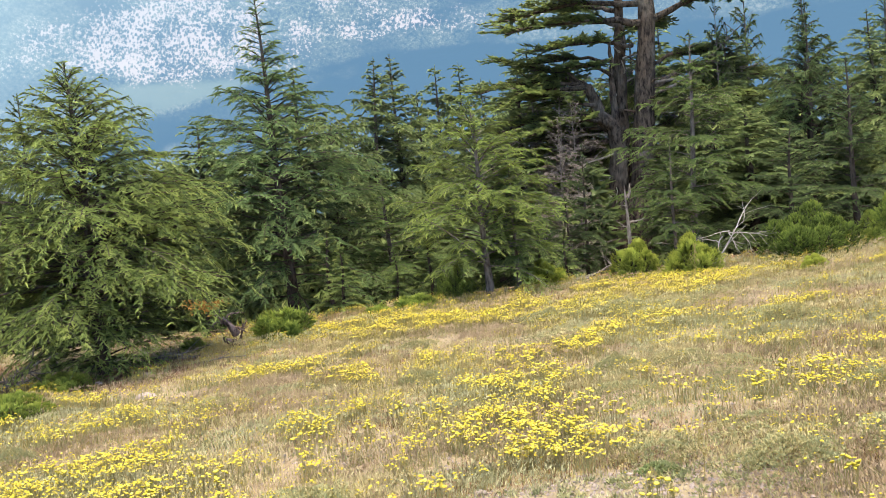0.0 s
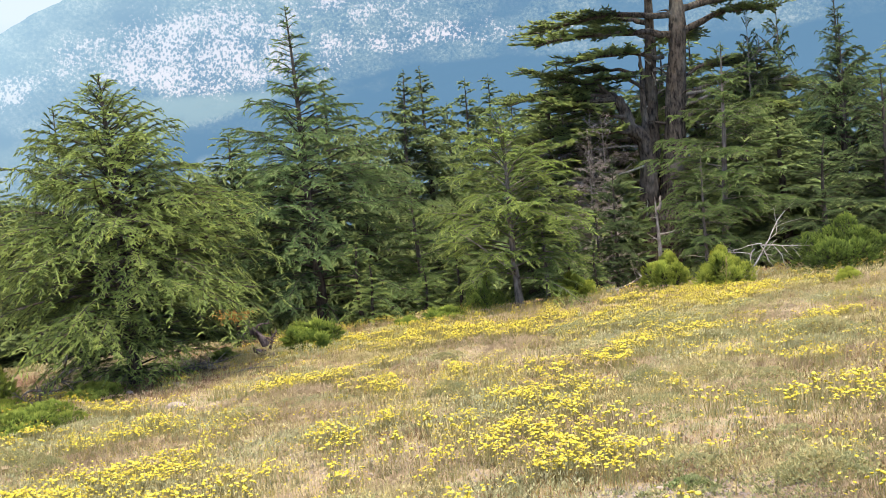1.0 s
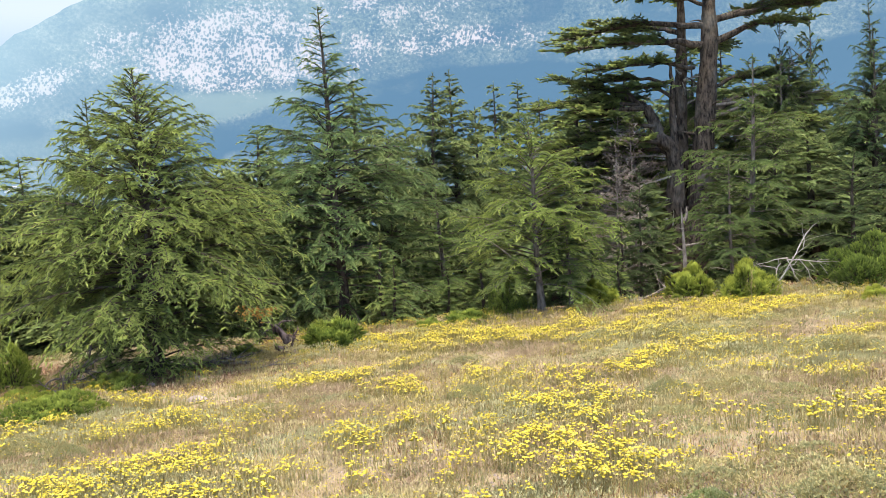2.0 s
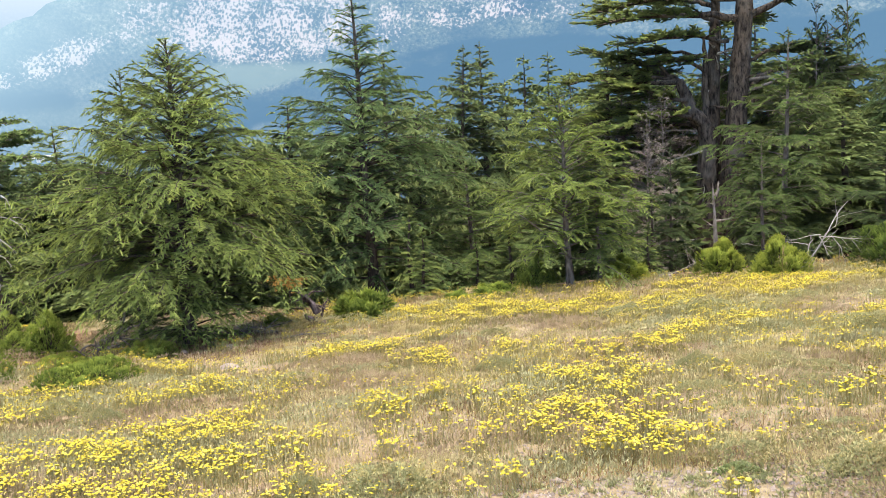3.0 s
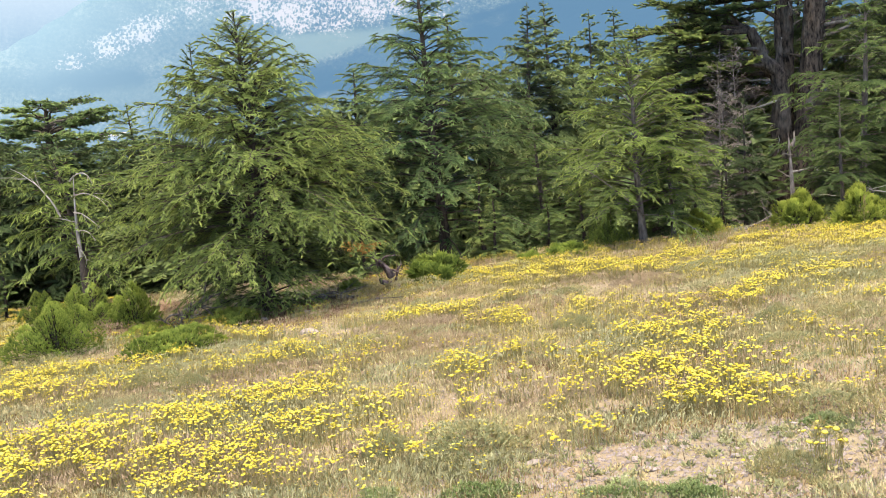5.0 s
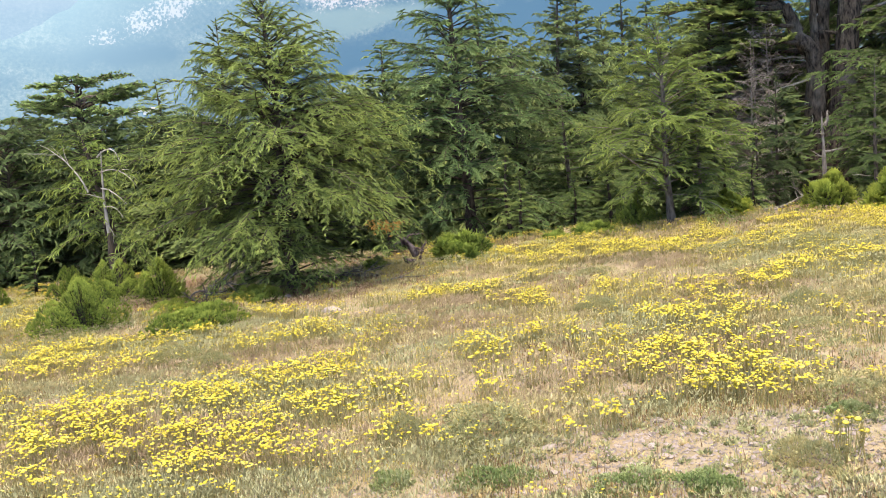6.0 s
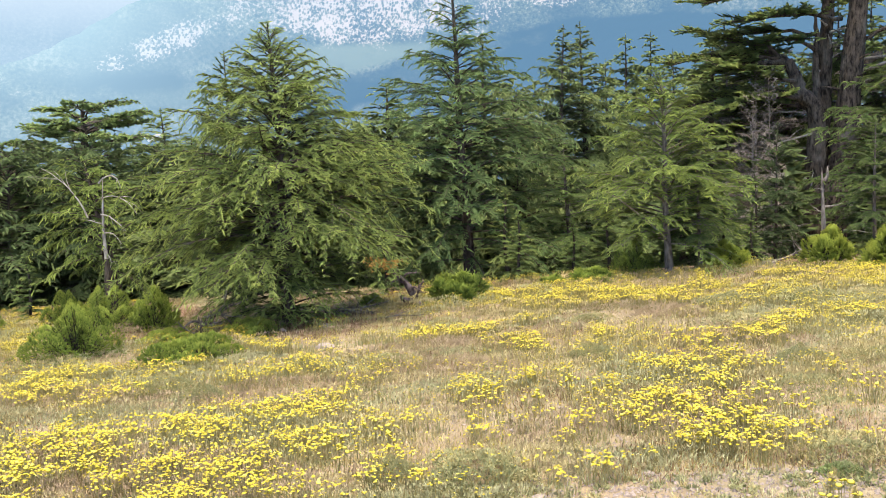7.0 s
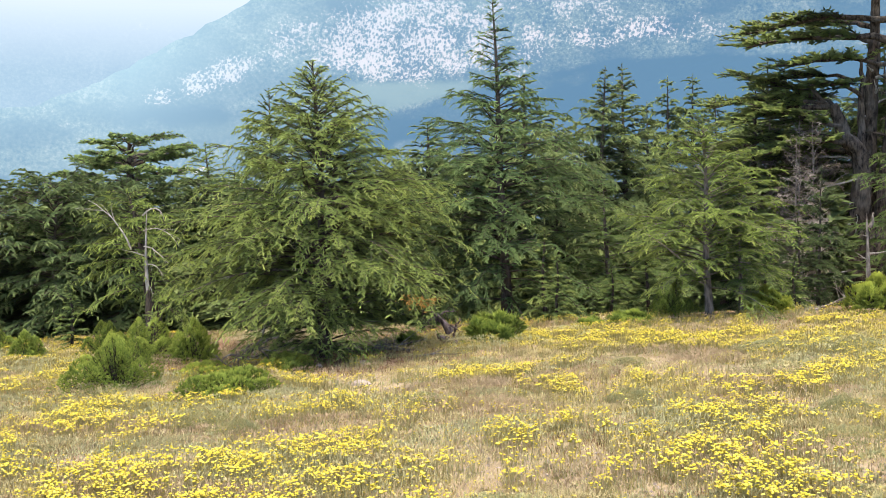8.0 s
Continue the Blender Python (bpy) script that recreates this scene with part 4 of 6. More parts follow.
limbs = [limb(0.82, 7.15, 0, -0.9, 7.28, -0.4, -3.1, 7.12, -0.7, 0.15), limb(0.95, 7.2, 0, 2.2, 7.62, -0.3, 3.3, 7.5, -0.5, 0.15),
         limb(0.9, 7.8, 0, 2.6, 8.15, 0.2, 4.1, 8.2, 0.5, 0.14), limb(0.8, 7.7, 0, -1.2, 7.9, 0.4, -2.9, 7.65, 0.9, 0.13),
         limb(-0.9, 5.5, -0.2, -2.0, 5.5, -0.5, -3.3, 5.12, -0.9, 0.12), limb(-0.85, 5.4, -0.2, -1.7, 6.1, 0.1, -3.2, 6.5, 0.4, 0.10),
         limb(-0.6, 4.7, -0.1, -1.9, 4.75, 0.4, -3.6, 4.5, 0.7, 0.11), limb(-0.18, 5.75, 0, -0.7, 6.05, -0.5, -1.6, 6.0, -1.0, 0.08),
         limb(0.76, 5.15, 0, 2.1, 5.8, 0.6, 4.6, 5.5, 1.2, 0.14), limb(0.7, 4.0, 0, 1.6, 4.15, 0.3, 2.7, 4.35, 0.6, 0.12),
         limb(0.2, 7.2, 0.5, -0.8, 7.5, 0.9, -2.4, 7.4, 1.5, 0.10), limb(0.9, 8.4, 0, -0.3, 8.8, -0.8, -2.0, 8.9, -1.6, 0.12),
         limb(1.0, 9.0, 0.1, 2.2, 9.5, -0.6, 3.6, 9.6, -1.0, 0.11), limb(1.0, 9.4, 0.1, 0.6, 9.9, 1.2, 0.2, 10.1, 2.6, 0.10),
         limb(1.05, 9.9, 0.2, 0.0, 10.3, -0.4, -1.6, 10.4, -0.6, 0.09), limb(1.1, 10.2, 0.2, 2.0, 10.5, 0.6, 3.0, 10.6, 0.9, 0.08),
         limb(0.8, 7.0, 0.1, 1.2, 7.4, 1.6, 1.6, 7.4, 3.2, 0.12), limb(0.2, 7.6, 0.5, -0.4, 8.0, 1.8, -1.0, 8.1, 3.0, 0.10),
         limb(-0.5, 4.9, -0.1, -1.5, 5.2, -0.6, -2.9, 5.5, -1.2, 0.09), limb(-0.18, 6.2, 0, -1.3, 6.4, 0.2, -2.7, 6.2, 0.2, 0.08),
         limb(-0.3, 4.6, 0, -1.3, 4.6, -0.7, -2.8, 4.3, -1.4, 0.09), limb(-0.9, 5.5, -0.2, -2.2, 5.8, -0.2, -3.9, 5.6, 0.0, 0.09),
         limb(0.5, 6.6, 0.3, -0.6, 6.7, -0.6, -2.2, 6.5, -1.3, 0.09), limb(0.7, 5.9, 0.1, 1.8, 6.3, 0.9, 3.0, 6.4, 1.6, 0.09),
         limb(0.7, 4.8, 0.1, 1.8, 5.0, -0.6, 3.0, 4.9, -1.0, 0.10), limb(0.5, 3.4, 0.2, 1.6, 3.4, 0.8, 3.0, 3.2, 1.2, 0.09),
         limb(-0.9, 5.5, -0.2, -1.3, 5.9, 0.9, -1.9, 6.0, 2.2, 0.10), limb(-0.2, 4.3, 0, -1.1, 4.4, 0.9, -2.4, 4.1, 1.6, 0.09)]
crown_rng = np.random.default_rng(43)
for k in range(9):
    a, h, r = k * 2.4 + 0.6, 7.9 + 2.6 * (k / 8), crown_rng.uniform(2.4, 3.6)
    limbs.append(limb(0.95, h, 0.1, 0.95 + 0.5 * r * math.cos(a), h + 0.35, 0.5 * r * math.sin(a), 0.95 + r * math.cos(a), h + 0.45, r * math.sin(a), 0.08))
cedar = tree("old multi-stemmed cedar with dark bark and flat needle shelves", (LEAF_TIER, BARK_OLD), (5.1, 27, lz(5.1, 27) ), 0,
             old_cedar(41, trunks, limbs, sec=0.40, sec_max=0.9, step=0.052, per=18, needle=0.028, size=0.065, droop=-0.05, tilt=0.20, fresh=0.26, base=0.13, spread=0.8), name="old_cedar_tree", split=True)
stub_rng = np.random.default_rng(47)
for k in range(40):
    h = stub_rng.uniform(2.0, 8.0)
    x0 = float(np.interp(h, [0, 3, 5.45, 7.2, 8.7], [0.2, 0.5, 0.72, 0.9, 0.95])) if k % 3 else float(np.interp(h, [0, 4, 7.2], [-0.1, 0.1, 0.21]))
    a = stub_rng.uniform(0, 6.28)
    line, rad = gnarl(stub_rng, (x0, 0.0 if k % 3 else 0.5, h), (math.cos(a), math.sin(a), 0.25), stub_rng.uniform(0.25, 0.9), 0.05, 0.4, 6)
    V, F = tubes(line[None], rad[None], 6)
    part("dead_stub", mesh_of("dead_stub", V, F, DEADWOOD_PALE if k % 3 == 0 else BARK_OLD, True), cedar, "short bare dead stub")
for k in range(10):
    h, side = stub_rng.uniform(0.5, 3.4), -1 if k % 4 else 1
    line, rad = gnarl(stub_rng, (-0.25 if side < 0 else 0.3, -0.15, h), (side, stub_rng.normal(-0.3, 0.3), stub_rng.normal(0.1, 0.2)), stub_rng.uniform(0.6, 1.1), 0.032, 0.5, 7)
    part("dead_stub", mesh_of("dead_stub", *tubes(line[None], rad[None], 6), DEADWOOD_PALE, True), cedar, "short bare dead stub")
for h, z, ln in ((3.6, 0.25, 2.3), (4.2, -0.1, 1.8)):
    line, rad = gnarl(stub_rng, (-0.15, -0.1, h), (-1, -0.3, z), ln, 0.036, 0.45, 10)
    part("dead_limb", mesh_of("dead_limb", *tubes(line[None], rad[None], 7), DEADWOOD_PALE, True), cedar, "long bleached dead limb")
    for k in (4, 5, 6, 7, 8):
        fork, thin = gnarl(stub_rng, line[k], line[k] - line[k - 1] + stub_rng.normal(0, 0.16, 3), 0.6, 0.014, 0.5, 6)
        part("dead_twig", mesh_of("dead_twig", *tubes(fork[None], thin[None], 5), DEADWOOD_PALE, True), cedar)
for h, z, ln in ((5.5, 0.17, 3.6), (5.1, 0.22, 3.0)):
    line, rad = gnarl(stub_rng, (0.7, 0.0, h), (1, -0.12, z), ln, 0.055, 0.3, 12)
    part("dead_limb", mesh_of("dead_limb", *tubes(line[None], rad[None], 7), DEADWOOD, True), cedar, "long brown dead limb")
    for k in range(4, 12):
        for _ in range(2):
            fork, thin = gnarl(stub_rng, line[k], line[k] - line[k - 1] + stub_rng.normal(0, 0.25, 3), 0.7, 0.016, 0.5, 6)
            part("dead_twig", mesh_of("dead_twig", *tubes(fork[None], thin[None], 5), DEADWOOD, True), cedar)
far_limbs = []
rng = np.random.default_rng(5)
for k in range(46):
    a, h = k * 2.4, 3.6 + 3.5 * (k / 45) + rng.normal(0, 0.2)
    r = (2.4 - 1.1 * np.clip((h - 5.8) / 1.6, 0, 1)) * rng.uniform(0.55, 1.1)
    far_limbs.append(limb(0.1, h, 0, 0.1 + 0.5 * r * math.cos(a), h + 0.25, 0.5 * r * math.sin(a), 0.1 + r * math.cos(a), h + 0.35, r * math.sin(a), 0.05))
flat = tree("flat-topped cedar with spreading level shelves", (LEAF_BLUE, BARK_OLD), (-18.3, 30, lz(-18.3, 30)), 0,
            old_cedar(44, [([(0, 0, -0.4), (0.1, 0, 3), (0.0, 0, 5.5), (0.05, 0, 7.2)], 0.26, 0.05)], far_limbs, sec=0.42, sec_max=0.9, step=0.07, per=15, needle=0.036,
                      size=0.075, droop=0.0, tilt=0.28, fresh=0.16, base=0.11, spread=0.8), name="flat_topped_cedar_tree", split=True)


# ---- shrubs ----
def shrub(seed, w, h, count=1400, length=0.06, cone=0.0, fresh=0.0, per=75, size=0.020, wide=0.0075, lumps=9, rise=0.8):
    """Arrays of a low evergreen shrub of width w and height h: rounded or pointed knolls thickly set with short needle shoots: stems, leaves."""
    rng = np.random.default_rng(seed)
    ca, cu = np.arange(lumps) * 2.4 + seed, np.sqrt((np.arange(lumps) + 0.15) / lumps) * 0.70
    cx, cy = np.cos(ca) * cu * w / 2, np.sin(ca) * cu * w / 2
    cr = w * rng.uniform(0.16, 0.26, lumps) * (9 / lumps) ** 0.4
    ch = h * (1.05 - (0.30 + 0.5 * cone) * cu / 0.70) * rng.uniform(0.70, 1.1, lumps)
    k = rng.choice(lumps, count, p=cr * ch / (cr * ch).sum())
    az, u = rng.uniform(0, 2 * np.pi, count), rng.uniform(0, 1, count) ** 0.62
    tall = 1 - u ** (1.5 if cone > 0.3 else 2.4)
    lobe = 1 + 0.22 * np.sin(az * 3 + 5 * k + 7 * tall) + 0.14 * np.sin(az * 5 - 9 * tall + k)
    p0 = np.stack([cx[k] + np.cos(az) * u * cr[k] * lobe, cy[k] + np.sin(az) * u * cr[k] * lobe, ch[k] * tall], -1)
    out = unit(np.stack([np.cos(az) * u, np.sin(az) * u, 0.25 + rise * (1 - u) + 0 * u], -1))
    d = unit(out + np.array([0, 0, 0.12]) + rng.normal(0, 0.34, (count, 3)))
    l = length * rng.uniform(0.6, 1.4, count)
    p0 = p0 - d * (l * rng.uniform(0.3, 0.9, count))[:, None]
    p0[:, 2] = np.maximum(p0[:, 2], 0.0)
    V, F, puff, j, along = fingers(p0, d, l, 0.05, rng, per, size, wide, 0.75)
    puff = unit(0.6 * puff + 0.8 * out[j])
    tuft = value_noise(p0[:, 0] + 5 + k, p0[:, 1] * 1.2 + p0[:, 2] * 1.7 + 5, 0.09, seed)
    # lit knoll tops and shaded feet are painted into the tone
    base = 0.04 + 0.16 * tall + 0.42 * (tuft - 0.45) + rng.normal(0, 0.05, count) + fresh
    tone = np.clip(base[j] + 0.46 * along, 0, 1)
    k = rng.permutation(count)[:max(16, count // 40)]
    q = np.linspace(0, 1, 4)
    P = (p0[k] * np.array([0.25, 0.25, 0]))[:, None] * (1 - q)[None, :, None] + p0[k][:, None] * q[None, :, None]
    sv, sf = tubes(P, np.full((len(k), 1), 0.008) * (1 - 0.7 * q)[None], 4)
    return (sv, sf), (V, F, tone, puff)


def plant_shrub(label, leaf, x, y, rz, arrays, name="shrub", group="shrubs along the meadow edge"):
    st, c = arrays
    ob = thing(name, label, "shrub", group, at=(x, y, lz(x, y) - 0.02), rz=rz)
    part("wood", mesh_of("wood", st[0], st[1], BARK, True), ob)
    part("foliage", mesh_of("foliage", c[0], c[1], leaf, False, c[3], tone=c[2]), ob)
    return ob


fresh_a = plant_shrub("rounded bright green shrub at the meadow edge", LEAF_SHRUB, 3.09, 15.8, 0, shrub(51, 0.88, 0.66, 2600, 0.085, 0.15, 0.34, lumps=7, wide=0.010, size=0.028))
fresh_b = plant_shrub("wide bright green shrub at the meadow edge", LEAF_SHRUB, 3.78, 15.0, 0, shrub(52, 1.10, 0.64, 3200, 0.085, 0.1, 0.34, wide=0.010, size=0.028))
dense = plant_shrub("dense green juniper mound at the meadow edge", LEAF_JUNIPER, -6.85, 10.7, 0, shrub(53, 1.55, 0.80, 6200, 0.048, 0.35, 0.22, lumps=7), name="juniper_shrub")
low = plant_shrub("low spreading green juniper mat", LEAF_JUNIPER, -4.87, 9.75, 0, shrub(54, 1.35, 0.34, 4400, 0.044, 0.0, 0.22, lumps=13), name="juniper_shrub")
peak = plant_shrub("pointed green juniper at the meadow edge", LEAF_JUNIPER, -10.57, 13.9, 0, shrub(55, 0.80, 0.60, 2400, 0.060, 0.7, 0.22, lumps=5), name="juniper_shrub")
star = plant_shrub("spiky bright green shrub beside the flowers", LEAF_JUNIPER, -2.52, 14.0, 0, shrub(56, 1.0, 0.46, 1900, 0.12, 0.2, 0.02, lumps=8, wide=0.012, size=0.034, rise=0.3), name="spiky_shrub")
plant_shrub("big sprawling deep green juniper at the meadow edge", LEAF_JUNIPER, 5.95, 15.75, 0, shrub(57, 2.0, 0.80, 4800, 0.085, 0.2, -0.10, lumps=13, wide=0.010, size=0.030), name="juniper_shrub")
for ob, x, y, rz, sc, sz in ((dense, -7.95, 13.2, 80, 0.85, 0.95), (peak, -7.0, 13.0, 30, 1.2, 1.2), (low, -4.88, 11.5, 140, 0.6, 0.85), (dense, -12.6, 15.6, 50, 0.7, 0.7),
                             (low, -6.1, 11.6, 200, 0.7, 0.6), (star, -1.2, 15.2, 100, 0.55, 0.5), (star, -0.6, 15.35, 10, 0.85, 0.65), 
                             (fresh_a, 5.2, 13.6, 60, 0.5, 0.38), (low, 7.3, 15.6, 77, 0.9, 1.1), (fresh_b, 1.6, 16.6, 44, 0.9, 0.7),
                             (dense, 7.5, 15.9, 150, 1.1, 1.2), (low, -7.4, 11.3, 10, 0.5, 0.6), (dense, 0.0, 16.3, 120, 0.6, 0.8), (star, -3.9, 14.0, 70, 0.5, 0.5), (dense, -9.3, 14.3, 220, 0.7, 0.8)):
    copy_thing(ob, pose(x, y, lz(x, y) - 0.02, 0, 0, rz) @ Matrix.Diagonal((sc, sc, sz, 1)))


# ---- dead wood ----
def dead_piece(name, mat, rng, parent, start, way, length, r, forks=4, bend=0.35, sag=0.0, reach=0.5):
    line, rad = gnarl(rng, start, way, length, r, bend, 8, sag)
    V, F = tubes(line[None], rad[None], 7)
    part(name, mesh_of(name, V, F, mat, True), parent)
    for k in range(forks):
        i = int(rng.integers(2, 7))
        d = line[i] - line[i - 1]
        d = d / np.linalg.norm(d) + rng.normal(0, 0.7, 3)
        sub, sr = gnarl(rng, line[i], d, length * reach * rng.uniform(0.5, 1.1), rad[i] * 0.6, bend, 6, sag)
        V, F = tubes(sub[None], sr[None], 5)
        part("dead_branch", mesh_of("dead_branch", V, F, mat, True), parent)


def deadwood(name, label, x, y, seed, mat, pieces, category="dead wood", lift=0.0):
    ob = thing(name, label, category, at=(x, y, lz(x, y) + lift))
    rng = np.random.default_rng(seed)
    for k, (start, way, length, r, forks, bend, sag) in enumerate(pieces):
        dead_piece("stem" if k == 0 else "branch", mat, rng, ob, start, way, length, r, forks, bend, sag)
    return ob


deadwood("uprooted_stump", "uprooted weathered stump with tangled arching roots", -5.62, 11.95, 61, DEADWOOD,
         [((-0.12, 0, -0.05), (0.15, 0, 1), 0.38, 0.075, 4, 0.4, 0.0), ((-0.10, 0, 0.15), (1, 0, 0.55), 0.66, 0.032, 5, 0.4, 0.10), ((-0.10, 0, 0.25), (1, 0.1, 0.3), 0.70, 0.028, 6, 0.4, 0.06),
          ((-0.12, 0, 0.0), (1, 0.1, 0.25), 0.55, 0.022, 5, 0.5, 0.0), ((-0.12, 0, 0.18), (-1, 0, 0.4), 0.42, 0.020, 5, 0.4, 0.12), ((-0.15, -0.03, 0.0), (-1, 0, 0.08), 0.55, 0.030, 3, 0.3, 0.02),
          ((-0.1, 0, 0.2), (0.2, 0.1, 1.0), 0.30, 0.016, 5, 0.5, 0.15), ((-0.14, 0, 0.02), (-0.6, -0.4, 0.3), 0.4, 0.025, 3, 0.4, 0.06)])
deadwood("bleached_twig_heap", "pale heap of bleached twigs behind the stump", -5.72, 12.25, 72, DEADWOOD_PALE,
         [((-0.35, 0, 0.05), (1, 0, 0.35), 0.7, 0.012, 7, 0.4, 0.08), ((-0.2, 0.05, 0.1), (1, 0.1, 0.5), 0.6, 0.010, 7, 0.4, 0.12), ((0.25, 0, 0.04), (-1, 0, 0.5), 0.6, 0.010, 7, 0.4, 0.12), ((-0.1, 0, 0.1), (0.3, 0, 1), 0.35, 0.010, 7, 0.5, 0.1)])
deadwood("dead_sapling_trunk", "gnarled dark reddish dead trunk leaning at the meadow edge", -3.13, 13.75, 62, DEADWOOD_RED,
         [((0.05, 0, -0.08), (-0.50, 0, 1), 0.52, 0.105, 2, 0.3, 0.0), ((-0.08, -0.02, 0.2), (-0.45, 0.1, 1), 0.45, 0.065, 5, 0.5, 0.02), ((-0.02, -0.05, 0.12), (0.35, -0.2, 0.9), 0.34, 0.030, 5, 0.5, 0.05),
          ((-0.18, -0.03, 0.36), (-0.9, -0.1, 0.5), 0.36, 0.026, 6, 0.5, 0.05), ((-0.12, -0.06, 0.30), (0.5, -0.3, 0.5), 0.32, 0.020, 6, 0.5, 0.10), ((-0.2, 0, 0.45), (0.3, 0, 1), 0.3, 0.018, 6, 0.5, 0.0)])
deadwood("brushwood_pile", "heap of grey dead twigs under the cedar", -3.95, 13.2, 63, DEADWOOD,
         [((-0.4, 0, 0.04), (1, 0, 0.12), 0.9, 0.025, 5, 0.3, 0.02), ((-0.2, 0.1, 0.05), (1, -0.2, 0.3), 0.7, 0.02, 5, 0.4, 0.05), ((0.3, 0, 0.03), (-1, 0.1, 0.4), 0.7, 0.02, 5, 0.4, 0.08),
          ((-0.5, 0.1, 0.02), (1, 0.1, 0.5), 0.6, 0.018, 4, 0.4, 0.1)])
deadwood("fallen_dead_branch", "bleached fallen cedar branch with bare upturned twigs", 4.62, 15.8, 64, DEADWOOD_PALE,
         [((-0.30, 0, 0.02), (0.62, 0, 0.82), 1.35, 0.017, 7, 0.3, 0.0), ((0.0, 0, 0.55), (1, 0, 0.12), 0.80, 0.012, 6, 0.3, 0.0), ((0.02, 0, 0.58), (-1, 0, 0.10), 0.6, 0.010, 6, 0.3, 0.05),
          ((0.0, 0, 0.55), (0.3, -0.2, -0.9), 0.55, 0.010, 5, 0.35, 0.0), ((0.2, 0, 0.55), (0.6, -0.1, -0.7), 0.55, 0.010, 5, 0.35, 0.0), ((-0.1, 0, 0.5), (-0.4, -0.1, -0.8), 0.5, 0.010, 5, 0.4, 0.0),
          ((0.25, 0, 0.7), (0.4, 0.1, 1.0), 0.5, 0.008, 4, 0.35, 0.0), ((-0.15, 0, 0.4), (-0.8, 0, 0.4), 0.5, 0.008, 5, 0.35, 0.06), ((0.1, 0, 0.6), (-0.2, -0.3, -0.9), 0.5, 0.008, 5, 0.4, 0.0)])
deadwood("dead_snag", "grey broken snag with short bare stubs", 3.34, 17.6, 65, DEADWOOD,
         [((0, 0, -0.3), (0.0, 0, 1), 1.9, 0.065, 0, 0.02, 0.0), ((0.0, 0, 1.35), (0.5, 0, 0.9), 0.3, 0.04, 1, 0.3, 0.0), ((0.0, 0, 0.9), (1, 0, 0.3), 0.3, 0.028, 0, 0.3, 0.0), ((0.0, 0, 0.8), (-1, 0, 0.2), 0.28, 0.018, 1, 0.3, 0.0), ((0.0, 0, 1.2), (-1, -0.3, 0.1), 0.2, 0.014, 0, 0.3, 0.0)])
deadwood("brushwood_heap", "grey heap of weathered branches lying on the crest", 2.2, 16.9, 66, DEADWOOD,
         [((0, 0, 0.02), (1, 0.1, 0.08), 1.1, 0.035, 6, 0.2, 0.0), ((0.1, 0.1, 0.02), (1, 0.0, 0.16), 0.8, 0.025, 6, 0.3, 0.03), ((0.9, 0, 0.02), (-1, 0.1, 0.2), 0.7, 0.02, 6, 0.3, 0.04),
          ((0.3, -0.1, 0.02), (1, -0.1, 0.25), 0.6, 0.016, 5, 0.4, 0.05)])
deadwood("bare_dead_tree", "bleached dead sapling with drooping bare branches", -8.29, 14.0, 67, DEADWOOD_PALE,
         [((-0.02, 0, 1.0), (-0.03, 0, 1), 1.4, 0.036, 0, 0.10, 0.0), ((-0.06, 0, 2.3), (0.5, -0.1, 0.8), 0.62, 0.015, 2, 0.2, 0.30), ((-0.06, 0, 2.05), (0.8, 0, 0.5), 0.72, 0.014, 2, 0.2, 0.26),
          ((-0.06, 0, 1.8), (0.9, -0.2, 0.3), 0.66, 0.014, 2, 0.2, 0.20), ((-0.05, 0, 1.5), (0.9, -0.2, 0.2), 0.5, 0.013, 2, 0.2, 0.18), ((-0.3, 0, 1.75), (-0.5, 0, 0.9), 1.1, 0.018, 4, 0.2, 0.0),
          ((-0.05, 0, 1.65), (-0.8, 0, 0.3), 0.4, 0.012, 2, 0.3, 0.0), ((-0.05, 0, 1.25), (0.5, -0.2, -0.4), 0.4, 0.010, 2, 0.3, 0.1)], "tree")
bare_foot = bpy.data.objects["bare_dead_tree"]
foot_line = np.array([[(0.05, 0, -0.1), (0.02, 0.02, 0.35), (-0.02, -0.01, 0.7), (-0.02, 0, 1.08)]])
part("trunk_base", mesh_of("trunk_base", *tubes(foot_line, np.array([[0.16, 0.10, 0.06, 0.034]]), 9, (1, 0, 0)), BARK, True), bare_foot, "dark barked lower trunk")
deadwood("fallen_stick", "thin dry stick lying in the grass", -3.1, 12.3, 68, DEADWOOD, [((-0.3, 0, 0.03), (1, 0.2, 0.06), 0.8, 0.014, 2, 0.15, 0.0)])
scrub = tree("scraggly light green cedar beside dead branches", (LEAF_LIGHT, BARK), (-8.62, 14.8, lz(-8.62, 14.8)), 0,
             conifer(71, 2.75, 1.25, 56, 0.30, ((0, 0.9), (0.3, 0.85), (0.7, 0.9), (1, 0.25)), (4, 24), 0.26, -0.5, 0.13, fan=(0.17, 0.42, 0.55), step=0.034, sec=0.06, sec_max=0.18, per=40, size=0.034, needle=0.011, droop=0.4), split=True)
dead_limb_rng = np.random.default_rng(77)
line, rad = gnarl(dead_limb_rng, (0.0, 0.0, 0.55), (-0.87, -1.30, 0.88), 1.85, 0.024, 0.05)
V, F = tubes(line[None], rad[None], 6)
part("dead_limb", mesh_of("dead_limb", V, F, DEADWOOD, True), light, "bare grey dead limb")


# ---- the meadow's plants ----
def in_view(x, y):
    """The wedge of meadow that the walk looks over."""
    return (y > 3.3) & (y < 17.2) & (x > -0.92 * y - 0.5) & (x < 0.58 * y + 0.5)


